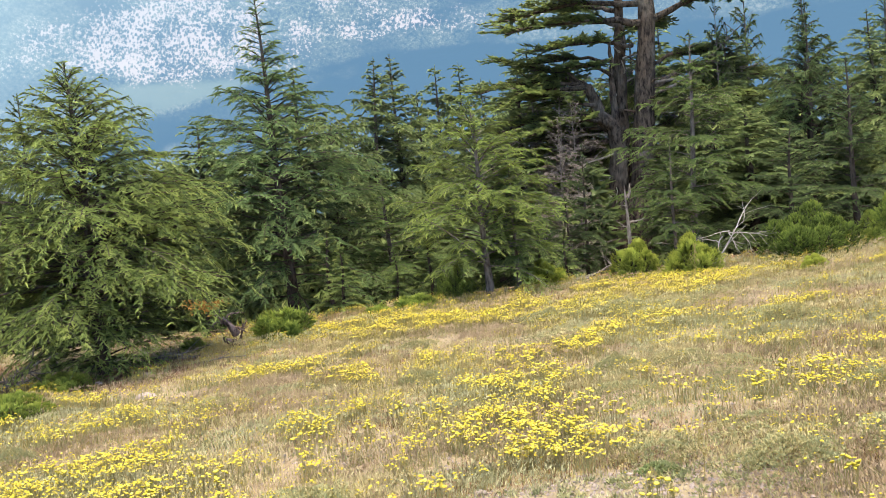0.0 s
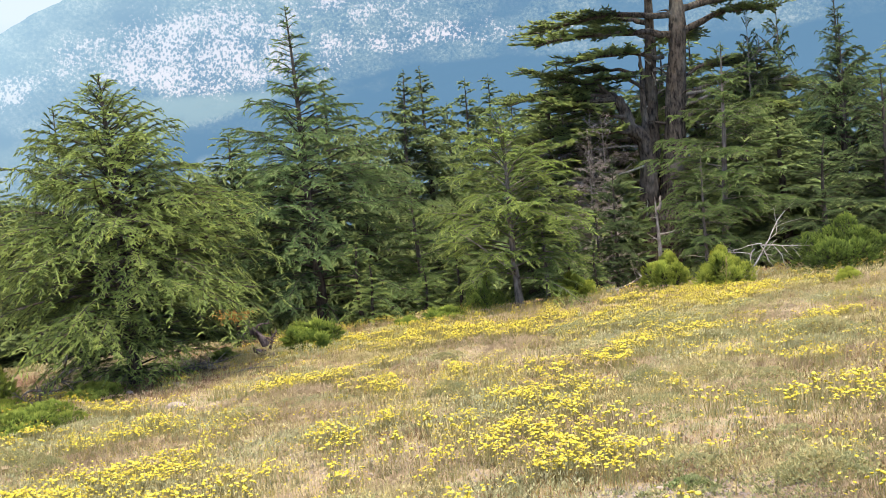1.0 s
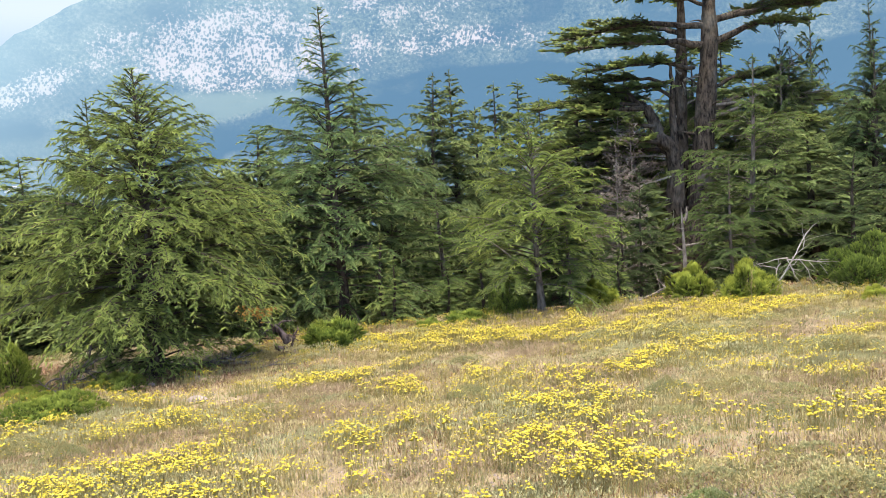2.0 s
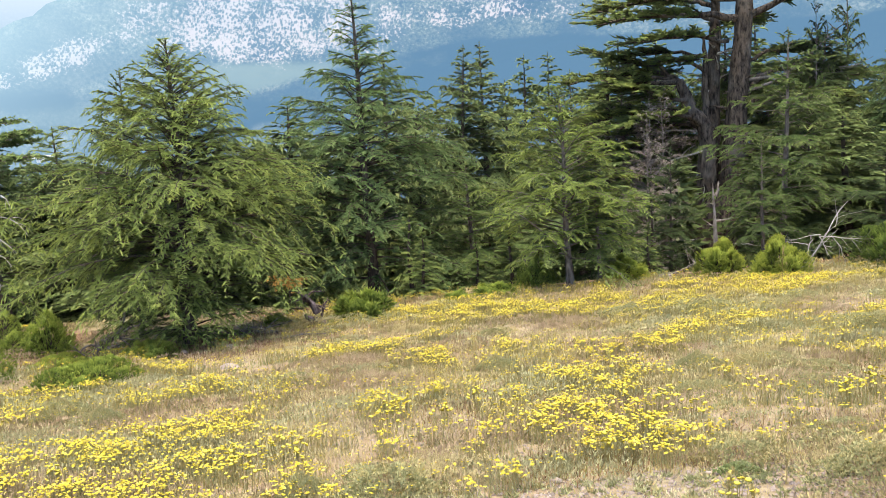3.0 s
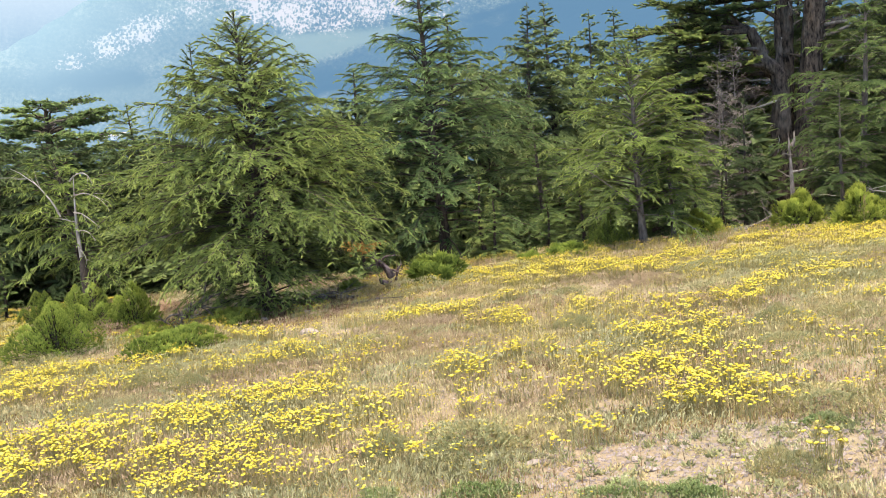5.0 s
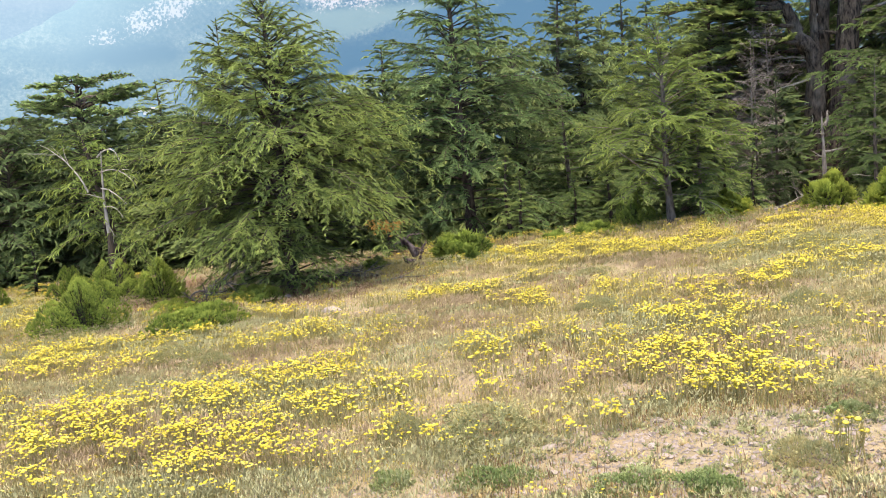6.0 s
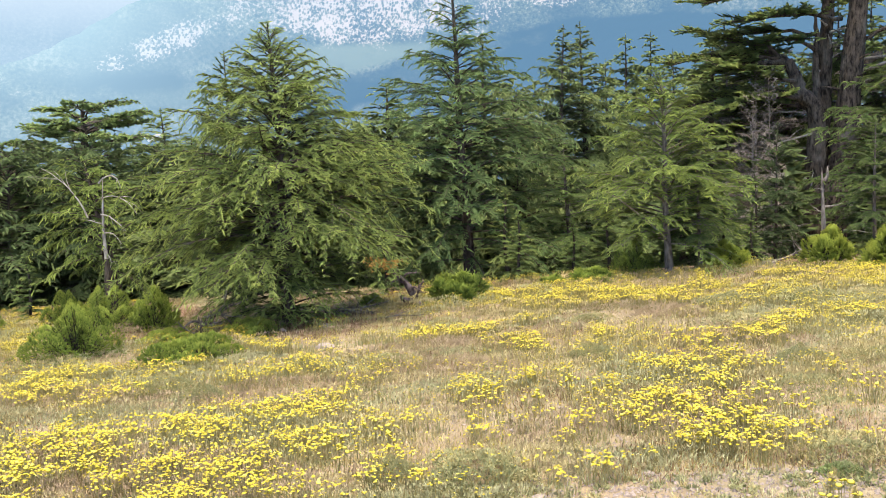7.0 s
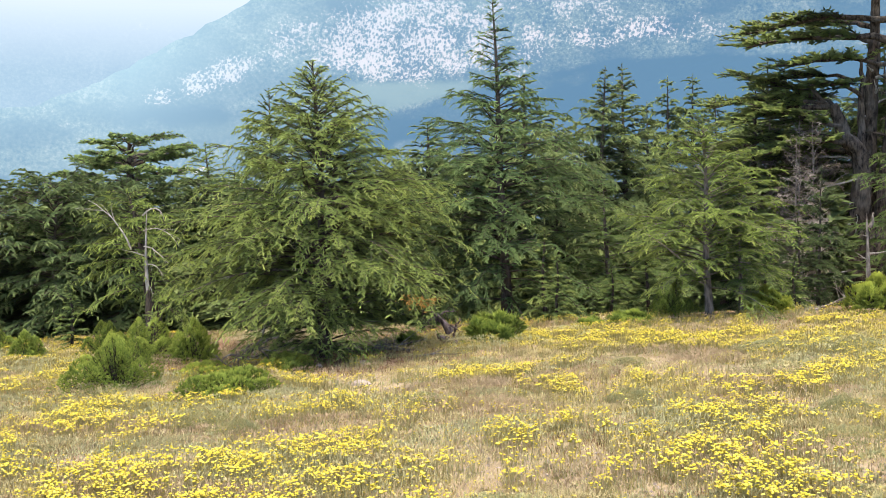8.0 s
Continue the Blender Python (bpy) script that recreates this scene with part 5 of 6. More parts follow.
def bare(x, y):
    """How bare and stony the soil is."""
    b = 1.0 * np.exp(-(((x - 0.45) / 1.15) ** 2 + ((y - 4.55) / 0.60) ** 2) ** 1.6) + 0.7 * np.exp(-((x + 1.7) / 0.35) ** 2 - ((y - 5.3) / 0.3) ** 2)
    b = b + 0.8 * np.exp(-(((x + 1.5) / 0.8) ** 2 + ((y - 4.1) / 0.5) ** 2) ** 1.5) + 0.6 * np.clip((fbm(x + 30, y + 70, 1.3, 3, 61) - 0.62) / 0.1, 0, 1)
    return np.clip(b, 0, 1)


def scatter(n, rng, near=3.3, far=17.2, bias=1.0):
    """Points over the wedge, thinner with distance: about as many for each step in apparent size."""
    u = rng.uniform(0, 1, n)
    k = 2.0 - bias * 2.0
    y = near * (far / near) ** u if abs(k) < 1e-6 else (near ** k + u * (far ** k - near ** k)) ** (1 / k)
    x = y * rng.uniform(-0.92, 0.58, n) + rng.uniform(-0.5, 0.5, n)
    return x, y


def blades(x, y, z, h, w, tilt, rng):
    n = len(x)
    a = rng.uniform(0, 2 * np.pi, n)
    c, s = np.cos(a), np.sin(a)
    lean = np.abs(rng.normal(0, tilt, n))
    b = rng.uniform(0, 2 * np.pi, n)
    p = np.stack([x, y, z], -1)
    side = np.stack([c, s, 0 * c], -1) * (w / 2)[:, None]
    tip = p + np.stack([np.cos(b) * lean * h, np.sin(b) * lean * h, h * np.sqrt(np.clip(1 - np.clip(lean, 0, 0.9) ** 2, 0.1, 1))], -1)
    return np.stack([p - side, p + side, tip], 1).reshape(-1, 3), np.arange(n * 3).reshape(-1, 3)


def stuff(name, label, category, me):
    return tagged(new(name, me), label, category, kind="stuff")


def build_grass():
    rng = np.random.default_rng(91)
    x, y = scatter(170000, rng, bias=0.9)
    keep = rng.uniform(0, 1, len(x)) > np.maximum(bare(x, y) * 0.93, 0.85 * litter(x, y))
    x, y = x[keep], y[keep]
    patch = fbm(x + 10, y * 0.7 + 10, 1.4, 4, 31)
    fine = fbm(x + 50, y + 50, 0.35, 3, 37)
    h = (0.022 + 0.045 * rng.uniform(0, 1, len(x)) ** 2) * (0.5 + 1.0 * fine)
    w = 0.0024 + 0.00075 * y
    V, F = blades(x, y, lay(x, y) - 0.006, h, w, 0.8, rng)
    tone = np.clip(0.25 + 1.9 * (patch - 0.44) + 0.8 * (fine - 0.5) + rng.normal(0, 0.13, len(x)), 0, 0.8)
    stuff("dry_grass", "short parched straw and grey-green grass covering the slope", "grass", mesh_of("dry_grass", V, F, GRASS, tone=np.repeat(tone, 3)))
    # sparser grass round about
    x, y = rng.uniform(-17, 15, 45000), rng.uniform(-9, 17.2, 45000)
    keep = ~in_view(x, y)
    x, y = x[keep], y[keep]
    V, F = blades(x, y, lay(x, y) - 0.006, rng.uniform(0.03, 0.09, len(x)), np.full(len(x), 0.012), 0.8, rng)
    stuff("outer_grass", "thin parched grass on the rest of the slope", "grass", mesh_of("outer_grass", V, F, GRASS, tone=np.repeat(np.clip(0.25 + 1.9 * (fbm(x + 10, y * 0.7 + 10, 1.4, 4, 31) - 0.44), 0, 0.8), 3)))
    # brown seed heads in drifts
    x, y = scatter(130000, rng, bias=0.9)
    clump = fbm(x + 70, y + 20, 1.1, 3, 47)
    keep = (rng.uniform(0, 1, len(x)) < np.clip((clump - 0.48) / 0.12, 0, 1) + 0.5 * litter(x, y)) & (rng.uniform(0, 1, len(x)) > 0.97 * bare(x, y))
    x, y = x[keep], y[keep]
    V, F = blades(x, y, lay(x, y) - 0.005, rng.uniform(0.03, 0.10, len(x)), 0.003 + 0.0008 * y, 0.5, rng)
    stuff("brown_herbs", "drifts of dry reddish brown seed heads", "grass", mesh_of("brown_herbs", V, F, HERB, tone=np.repeat(rng.uniform(0, 0.75, len(x)), 3)))


DRIFTS_WEST = ((-4.96, 9.26, 0.52, 0.5, 0.78), (-5.53, 7.82, 0.24, 0.31, 0.62), (-6.02, 8.64, 0.27, 0.32, 0.6), (-3.97, 6.52, 0.32, 0.21, 0.7), (-3.78, 7.16, 0.18, 0.21, 0.5), (-2.85, 6.6, 0.31, 0.28, 0.7),
               (-2.42, 7.08, 0.44, 0.32, 0.7), (-1.84, 5.74, 0.36, 0.6, 0.78), (-1.67, 6.64, 0.35, 0.39, 0.7), (-3.57, 5.28, 0.39, 0.55, 0.65), (-3.11, 5.66, 0.21, 0.27, 0.62), (-3.48, 8.74, 0.41, 0.43, 0.7),
               (-2.69, 10.7, 0.6, 0.63, 0.62), (-2.76, 8.12, 0.3, 0.26, 0.5), (-3.01, 13.9, 0.43, 0.89, 0.62), (-3.23, 6.44, 0.16, 0.17, 0.5))
DRIFTS_MIDDLE = ((-1.13, 7.1, 0.31, 0.63, 1.0), (-0.56, 7.02, 0.44, 0.53, 1.0), (-0.1, 6.24, 0.23, 0.24, 0.5), (0.58, 6.52, 0.41, 0.8, 1.1), (0.35, 5.44, 0.15, 0.21, 0.9), (0.97, 7.76, 0.39, 0.44, 0.8),
                 (0.26, 7.86, 0.29, 0.23, 0.6), (-0.39, 9.54, 0.42, 0.48, 0.6), (-1.07, 9.52, 0.36, 0.35, 0.6), (1.01, 9.26, 0.52, 0.31, 0.8), (1.61, 7.58, 0.24, 0.2, 0.7), (1.53, 6.58, 0.16, 0.15, 0.8),
                 (-1.55, 13.44, 0.92, 0.96, 0.9), (0.47, 12.64, 0.86, 0.83, 0.8), (1.72, 9.52, 0.45, 0.22, 0.6), (0.89, 4.38, 0.15, 0.15, 0.7))
DRIFTS_EAST = ((2.22, 6.48, 0.48, 0.20, 1.0), (2.66, 8.44, 0.85, 0.26, 0.7), (3.65, 9.82, 0.6, 0.3, 0.6), (3.3, 7.7, 0.24, 0.32, 0.7), (1.66, 13.64, 1.27, 1.12, 0.75), (3.72, 13.38, 1.0, 0.67, 0.8),
               (5.41, 13.4, 1.0, 0.54, 0.8), (-8.38, 10.88, 0.41, 1.22, 0.7), (-6.26, 8.62, 0.48, 0.32, 0.5), (-2.14, 10.64, 0.73, 0.43, 0.6), (1.75, 4.3, 0.2, 0.2, 0.7), (-4.2, 5.6, 0.6, 0.5, 0.55), (-2.6, 4.9, 0.5, 0.35, 0.5), (-3.3, 4.7, 0.5, 0.3, 0.5), (-10.2, 12.8, 1.2, 0.7, 0.6))
DRIFTS_PATCH = ((-1.1, 6.35, 0.35, 0.22, 1.0), (-0.65, 6.3, 0.35, 0.22, 1.0), (-0.25, 6.2, 0.25, 0.22, 0.9), (-3.35, 6.06, 0.5, 0.3, 0.5), (0.39, 4.2, 0.12, 0.12, 0.9))


def drift(x, y):
    d = 0.0
    for cx, cy, rx, ry, k in DRIFTS_WEST + DRIFTS_MIDDLE + DRIFTS_EAST + DRIFTS_PATCH:
        d = d + k * np.exp(-(((x - cx) / rx / 1.25) ** 2 + ((y - cy) / ry / 1.25) ** 2) ** 1.2)
    return np.clip(d, 0, 1.0)


def flower_density(x, y):
    clump = np.clip((fbm(x + 15, y + 35, 0.55, 3, 53) - 0.40) / 0.22, 0, 1)
    stray = np.clip((fbm(x + 5, y + 5, 1.7, 3, 59) - 0.45) / 0.2, 0, 1)
    return drift(x, y) * (0.32 + 0.68 * clump) + (0.38 + 0.50 * stray) * clump


def heads(p, r, rng, sides, under=True, plain=False):
    """Domed flower heads of tiny florets: verts, tris, tone."""
    n = len(p)
    a = np.linspace(0, 2 * np.pi, sides, endpoint=False)[None] + rng.uniform(0, 6, (n, 1))
    tiltx, tilty = rng.normal(0, 0.18, (n, 1)), rng.normal(0, 0.18, (n, 1))

    def ring(k, z):
        rr = k * r[:, None] * rng.uniform(0.82, 1.18, (n, sides))
        dx, dy = np.cos(a) * rr, np.sin(a) * rr
        return np.stack([dx, dy, z * r[:, None] * rng.uniform(0.8, 1.2, (n, sides)) + dx * tiltx + dy * tilty], -1)
    top = np.stack([0 * r, 0 * r, 0.46 * r * rng.uniform(0.8, 1.2, n)], -1)[:, None]
    low = np.stack([0 * r, 0 * r, -0.45 * r], -1)[:, None]
    V = np.concatenate([top, ring(0.65, 0.38), ring(1.0, 0.05), low], 1)
    i = np.arange(sides)
    j = (i + 1) % sides
    F = np.concatenate([np.stack([0 * i, 1 + i, 1 + j], -1), np.stack([1 + i, 1 + sides + i, 1 + sides + j], -1), np.stack([1 + i, 1 + sides + j, 1 + j], -1),
                        np.stack([1 + sides + i, 0 * i + 1 + 2 * sides, 1 + sides + j], -1)][:None if under else 3])
    if plain:
        V = np.concatenate([V[:, :1], V[:, 1 + sides:1 + 2 * sides]], 1)
        F = np.stack([0 * i, 1 + i, 1 + j], -1)
        tone = np.clip(np.tile([0.55] + [0.4] * sides, (n, 1)) + rng.normal(0, 0.14, (n, 1)), 0, 0.85)
        return (V + p[:, None]).reshape(-1, 3), (F[None] + (np.arange(n) * (1 + sides))[:, None, None]).reshape(-1, 3), tone.ravel()
    m = V.shape[1]
    tone = np.concatenate([np.full((n, 1 + sides), 0.55), np.full((n, sides), 0.3), np.full((n, 1), 0.0)], 1) + rng.normal(0, 0.12, (n, 1))
    return (V + p[:, None]).reshape(-1, 3), (F[None] + (np.arange(n) * m)[:, None, None]).reshape(-1, 3), np.clip(tone + rng.normal(0, 0.12, (n, 1)), 0, 0.85).ravel()


def build_flowers():
    rng = np.random.default_rng(97)
    x, y = rng.uniform(-16, 10.5, 170000), rng.uniform(3.3, 16.6, 170000)
    dens = flower_density(x, y)
    keep = in_view(x, y) & (rng.uniform(0, 1, len(x)) < np.clip(dens * 1.2, 0, 0.98)) & (rng.uniform(0, 1, len(x)) > bare(x, y) * (1 - 0.9 * drift(x, y))) & (x < 9) & ~((y > 12.0) & (x < -3.9) & (x > -8))
    x, y = x[keep], y[keep]
    pick = rng.uniform(0, 1, len(x)) < np.where(y > 11.5, 0.27, 0.26)
    m = rng.integers(1, 5, pick.sum()) + (rng.uniform(0, 1.1, pick.sum()) < flower_density(x, y)[pick]) * rng.integers(5, 13, pick.sum())
    tall = np.repeat(rng.uniform(0.09, 0.17, pick.sum()), m)
    spread = np.repeat(rng.uniform(0.020, 0.058, pick.sum()), m)
    x, y = np.repeat(x[pick], m), np.repeat(y[pick], m)
    x, y = x + rng.normal(0, 1, len(x)) * spread, y + rng.normal(0, 1, len(y)) * spread
    z = lay(x, y)
    h = tall * rng.uniform(0.88, 1.1, len(x))
    dx, dy = rng.normal(0, 0.015, len(x)), rng.normal(0, 0.015, len(x))
    top = np.stack([x + dx, y + dy, z + h], -1)
    r = (0.0062 + 0.0098 * rng.uniform(0, 1, len(x)) ** 1.6) * np.clip(0.62 + 0.5 * flower_density(x, y), 0.6, 1.0)
    near, far = y < 6.8, y > 9.0
    mid = ~near & ~far
    V, F, tone = merge(heads(top[near], r[near], rng, 5, False), heads(top[mid], r[mid], rng, 4, False), heads(top[far], r[far] * 1.1, rng, 4, False, True))
    stuff("yellow_flowers", "drifts of flat-headed bright yellow wild flowers", "wild flowers", mesh_of("yellow_flowers", V, F, PETAL, True, tone=tone))
    foot = np.stack([x, y, z - 0.01], -1)
    wide = np.stack([np.cos(x * 50), np.sin(x * 50), 0 * x], -1) * (0.0010 + 0.00015 * y)[:, None]
    V = np.stack([foot - wide, foot + wide, top + wide * 0.6, top - wide * 0.6], 1).reshape(-1, 3)
    F = (np.array([[0, 1, 2], [0, 2, 3]])[None] + (np.arange(len(x)) * 4)[:, None, None]).reshape(-1, 3)
    stuff("flower_stems", "thin straw-green stems of the yellow flowers", "wild flowers", mesh_of("flower_stems", V, F, STEM, tone=np.repeat(rng.uniform(0, 0.7, len(x)), 4)))
    # leafy tufts at their feet
    q = np.repeat(np.arange(len(x)), 2)
    V, F = blades(x[q] + rng.normal(0, 0.02, len(q)), y[q] + rng.normal(0, 0.02, len(q)), z[q] - 0.005, rng.uniform(0.04, 0.11, len(q)), 0.003 + 0.0006 * y[q], 0.4, rng)
    stuff("flower_leaves", "narrow grey-green leaves at the foot of the flowers", "wild flowers", mesh_of("flower_leaves", V, F, CUSHION, tone=np.repeat(rng.uniform(0, 0.7, len(q)), 3)))


def build_mounds():
    """The mosaic of low dwarf shrubs, dry tussocks and brown thickets, each a soft mound drawn out along the slope."""
    rng = np.random.default_rng(95)
    x, y = scatter(2600, rng, 3.6, 17.0, bias=0.55)
    keep = (rng.uniform(0, 1, len(x)) > np.maximum(bare(x, y) * 0.9, litter(x, y))) & ~((np.abs(x + 3.40) < 0.45) & (np.abs(y - 10.0) < 0.45))
    x, y = x[keep], y[keep]
    kind = fbm(x * 0.8 + 120, y * 1.3 + 20, 1.5, 3, 141) + rng.normal(0, 0.035, len(x))
    green = np.clip((x + 1.0) / 7.0, -0.5, 1) * 0.05
    sorts = (("grey_green_mounds", "soft low mounds of grey-green dwarf shrubs", MOUND_GREEN, kind + green > 0.515, 0.018, 0.18),
             ("straw_tussocks", "dry straw-coloured grass tussocks", MOUND_STRAW, (kind + green <= 0.515) & (kind + green > 0.42), 0.022, 0.11),
             ("brown_thickets", "low thickets of dry reddish brown stalks", MOUND_BROWN, kind + green <= 0.42, 0.025, 0.10))
    for name, label, mat, mine, length, thin in sorts:
        px, py = x[mine], y[mine]
        n = len(px)
        r = rng.uniform(0.10, 0.30, n) * (0.75 + 0.03 * py)
        size = 0.016 + 0.0020 * py
        m = np.maximum(30, (6.5 * r * r / size ** 2).astype(int))
        k = np.repeat(np.arange(n), m)
        az, u = rng.uniform(0, 2 * np.pi, len(k)), np.sqrt(rng.uniform(0, 1, len(k)))
        lobe = 1 + 0.25 * np.sin(az * 2 + k) + 0.2 * np.sin(az * 3 - 2 * k)
        dx, dy = np.cos(az) * u * r[k] * 1.55 * lobe, np.sin(az) * u * r[k] * 0.85 * lobe
        rise = (0.035 + 0.30 * r[k] * rng.uniform(0.7, 1.3, n)[k]) * (1 - u ** 2.2)
        vx, vy = px[k] + dx, py[k] + dy
        base = np.stack([vx, vy, lay(vx, vy) + rise - 0.008], -1)
        body = unit(np.stack([dx / r[k], dy / r[k], 1.5 + 0 * dx], -1))
        way = unit(body + rng.normal(0, 0.45, (len(k), 3)) + np.array([0, 0, 0.4]))
        ln = (length + 0.0012 * py[k]) * rng.uniform(0.6, 1.3, len(k))
        side = unit(np.cross(way, rng.normal(0, 1, (len(k), 3)))) * (ln * thin + 0.0002 * py[k])[:, None] * 0.5
        V = np.stack([base - side, base + side, base + way * ln[:, None]], 1).reshape(-1, 3)
        tuft = value_noise(vx + 40, vy + 40, 0.07, 19)
        tone = np.clip(0.24 + rng.normal(0, 0.17, n)[k] + 0.32 * (tuft - 0.5) + 0.16 * (1 - u) + rng.normal(0, 0.06, len(k)), 0, 0.95)
        tone = np.stack([tone, tone, tone + 0.22], 1).ravel()
        stuff(name, label, "herbs", mesh_of(name, V, np.arange(len(V)).reshape(-1, 3), mat, False, np.repeat(body, 3, 0), tone=np.clip(tone, 0, 1)))


def build_low_herbs():
    """The mat of tiny-leaved grey-olive herbs, in uneven little mounds."""
    rng = np.random.default_rng(93)
    x, y = scatter(5000, rng, bias=0.75)
    patch = fbm(x + 20, y * 0.8 + 60, 1.6, 4, 67)
    keep = (rng.uniform(0, 1, len(x)) < np.clip((patch - 0.36) / 0.16, 0.08, 1)) & (rng.uniform(0, 1, len(x)) > bare(x, y) * 0.55)
    k = 330
    x, y = np.concatenate([x[keep], rng.uniform(-1.0, 2.0, k)]), np.concatenate([y[keep], rng.uniform(3.8, 5.1, k)])
    n, m = len(x), 26
    w = rng.uniform(0.04, 0.13, (n, 1)) * (0.7 + 0.04 * y[:, None])
    w[-k:] *= 0.45
    az, u = rng.uniform(0, 2 * np.pi, (n, m)), np.sqrt(rng.uniform(0, 1, (n, m)))
    px, py = x[:, None] + np.cos(az) * u * w, y[:, None] + np.sin(az) * u * w
    pz = lay(px, py) + rng.uniform(0.2, 0.5, (n, 1)) * w * np.sqrt(1 - u * u) * rng.uniform(0.6, 1.2, (n, m))
    d = np.stack([np.cos(az) * u, np.sin(az) * u, 1 - 0.5 * u], -1).reshape(-1, 3)
    p = np.stack([px, py, pz], -1).reshape(-1, 3)
    V, F = needles(p, unit(d), rng, 1, 0.026, 0.2, 0.8, 0.45)
    tone = np.repeat(np.clip(-0.08 + 0.85 * rng.uniform(0, 1, n) ** 1.4, 0, 0.75), m * 3)
    stuff("low_herbs", "mat of tiny-leaved grey-olive herbs between the flowers", "herbs", mesh_of("low_herbs", V, F, CUSHION, tone=tone))


build_grass()
build_mounds()
build_low_herbs()
build_flowers()


def flower_clump(seed, x, y):
    """A tuft of a dozen yellow flowers, each head and stem by itself."""
    rng = np.random.default_rng(seed)
    ob = thing("yellow_flower_clump", "clump of bright yellow flat-headed flowers on thin stems", "wild flower", "flower clumps in the near meadow", at=(x, y, lz(x, y)))
    hv, hf, ht = heads(np.zeros((1, 3)), np.array([0.0155]), rng, 9)
    head = mesh_of("flower_head", hv, hf, PETAL, True, tone=ht)
    for k in range(12):
        a, d, h = rng.uniform(0, 6.28), rng.uniform(0.0, 0.13), rng.uniform(0.12, 0.20)
        px, py = d * math.cos(a), d * math.sin(a)
        ln = np.array([[px * 0.6, py * 0.6, -0.02], [px * 0.85, py * 0.85, h * 0.5], [px, py, h]])
        V, F = tubes(ln[None], np.array([[0.0026, 0.0022, 0.0018]]), 4, (1, 0, 0))
        stem = part("stem", mesh_of("stem", V, F, STEM, tone=np.full(len(V), 0.3)), ob)
        o = part("flower_head", head, stem, "flat yellow flower head")
        sc = rng.uniform(0.75, 1.2)
        o.matrix_basis = pose(px, py, h, rng.normal(0, 8), rng.normal(0, 8), rng.uniform(0, 360)) @ Matrix.Scale(sc, 4)
    return ob


clump_a, clump_b = flower_clump(101, 0.75, 6.3), flower_clump(102, 0.45, 5.9)
for k, (x, y) in enumerate(((0.95, 6.05), (0.6, 6.8), (0.62, 5.95), (0.35, 5.44), (0.9, 6.6), (0.3, 6.35), (-0.3, 6.85), (-0.7, 6.7), (-1.1, 6.6), (-1.6, 5.9), (-1.8, 5.45), (-2.0, 5.8), (-1.75, 6.1),
                            (-3.4, 5.2), (-3.7, 5.1), (2.05, 6.45), (2.5, 6.5), (2.25, 6.62), (-0.1, 6.2), (1.75, 4.3), (-3.6, 5.6), (-3.1, 5.65), (-1.15, 7.2), (-0.5, 7.2), (0.88, 4.38), (-2.85, 6.55), (1.53, 6.58))):
    copy_thing((clump_a, clump_b)[k % 2], pose(x, y, lz(x, y), 0, 0, 47 * k))


def cushion(seed, w, h, n=900, size=0.016):
    """Arrays of a low cushion plant."""
    rng = np.random.default_rng(seed)
    az, u = rng.uniform(0, 2 * np.pi, n), np.sqrt(rng.uniform(0, 1, n))
    rr = u * w / 2 * (1 + 0.28 * np.sin(az * 2 + seed) + 0.2 * np.sin(az * 5 + 2 * seed)) * rng.uniform(0.8, 1.2, n)
    bump = fbm(np.cos(az) * rr + 9, np.sin(az) * rr + 9, 0.12, 3, seed)
    p = np.stack([np.cos(az) * rr, np.sin(az) * rr, h * np.sqrt(np.clip(1 - u * u, 0, 1)) * (0.55 + 0.9 * bump)], -1)
    d = unit(np.stack([np.cos(az) * u, np.sin(az) * u, 1.0 - 0.6 * u], -1))
    V, F = needles(p, d, rng, 4, size, 0.3, 0.8, 0.6)
    hue = fbm(p[:, 0] + 3, p[:, 1] + 3, 0.22, 2, seed + 7)
    return V, F, np.repeat(np.clip(0.05 + 0.5 * bump + 0.9 * np.clip(hue - 0.45, 0, 1) + rng.normal(0, 0.08, n), 0, 0.85), 12)


def plant_cushion(seed, x, y, w, h, n, mat=CUSHION, label="low grey-green cushion plant hugging the stony soil"):
    V, F, tone = cushion(seed, w, h, n)
    ob = new("cushion_plant", mesh_of("cushion_plant", V, F, mat, tone=tone))
    ob.matrix_basis = pose(x, y, lz(x, y) - 0.01)
    return tagged(ob, label, "cushion plant", "cushion plants in the meadow")


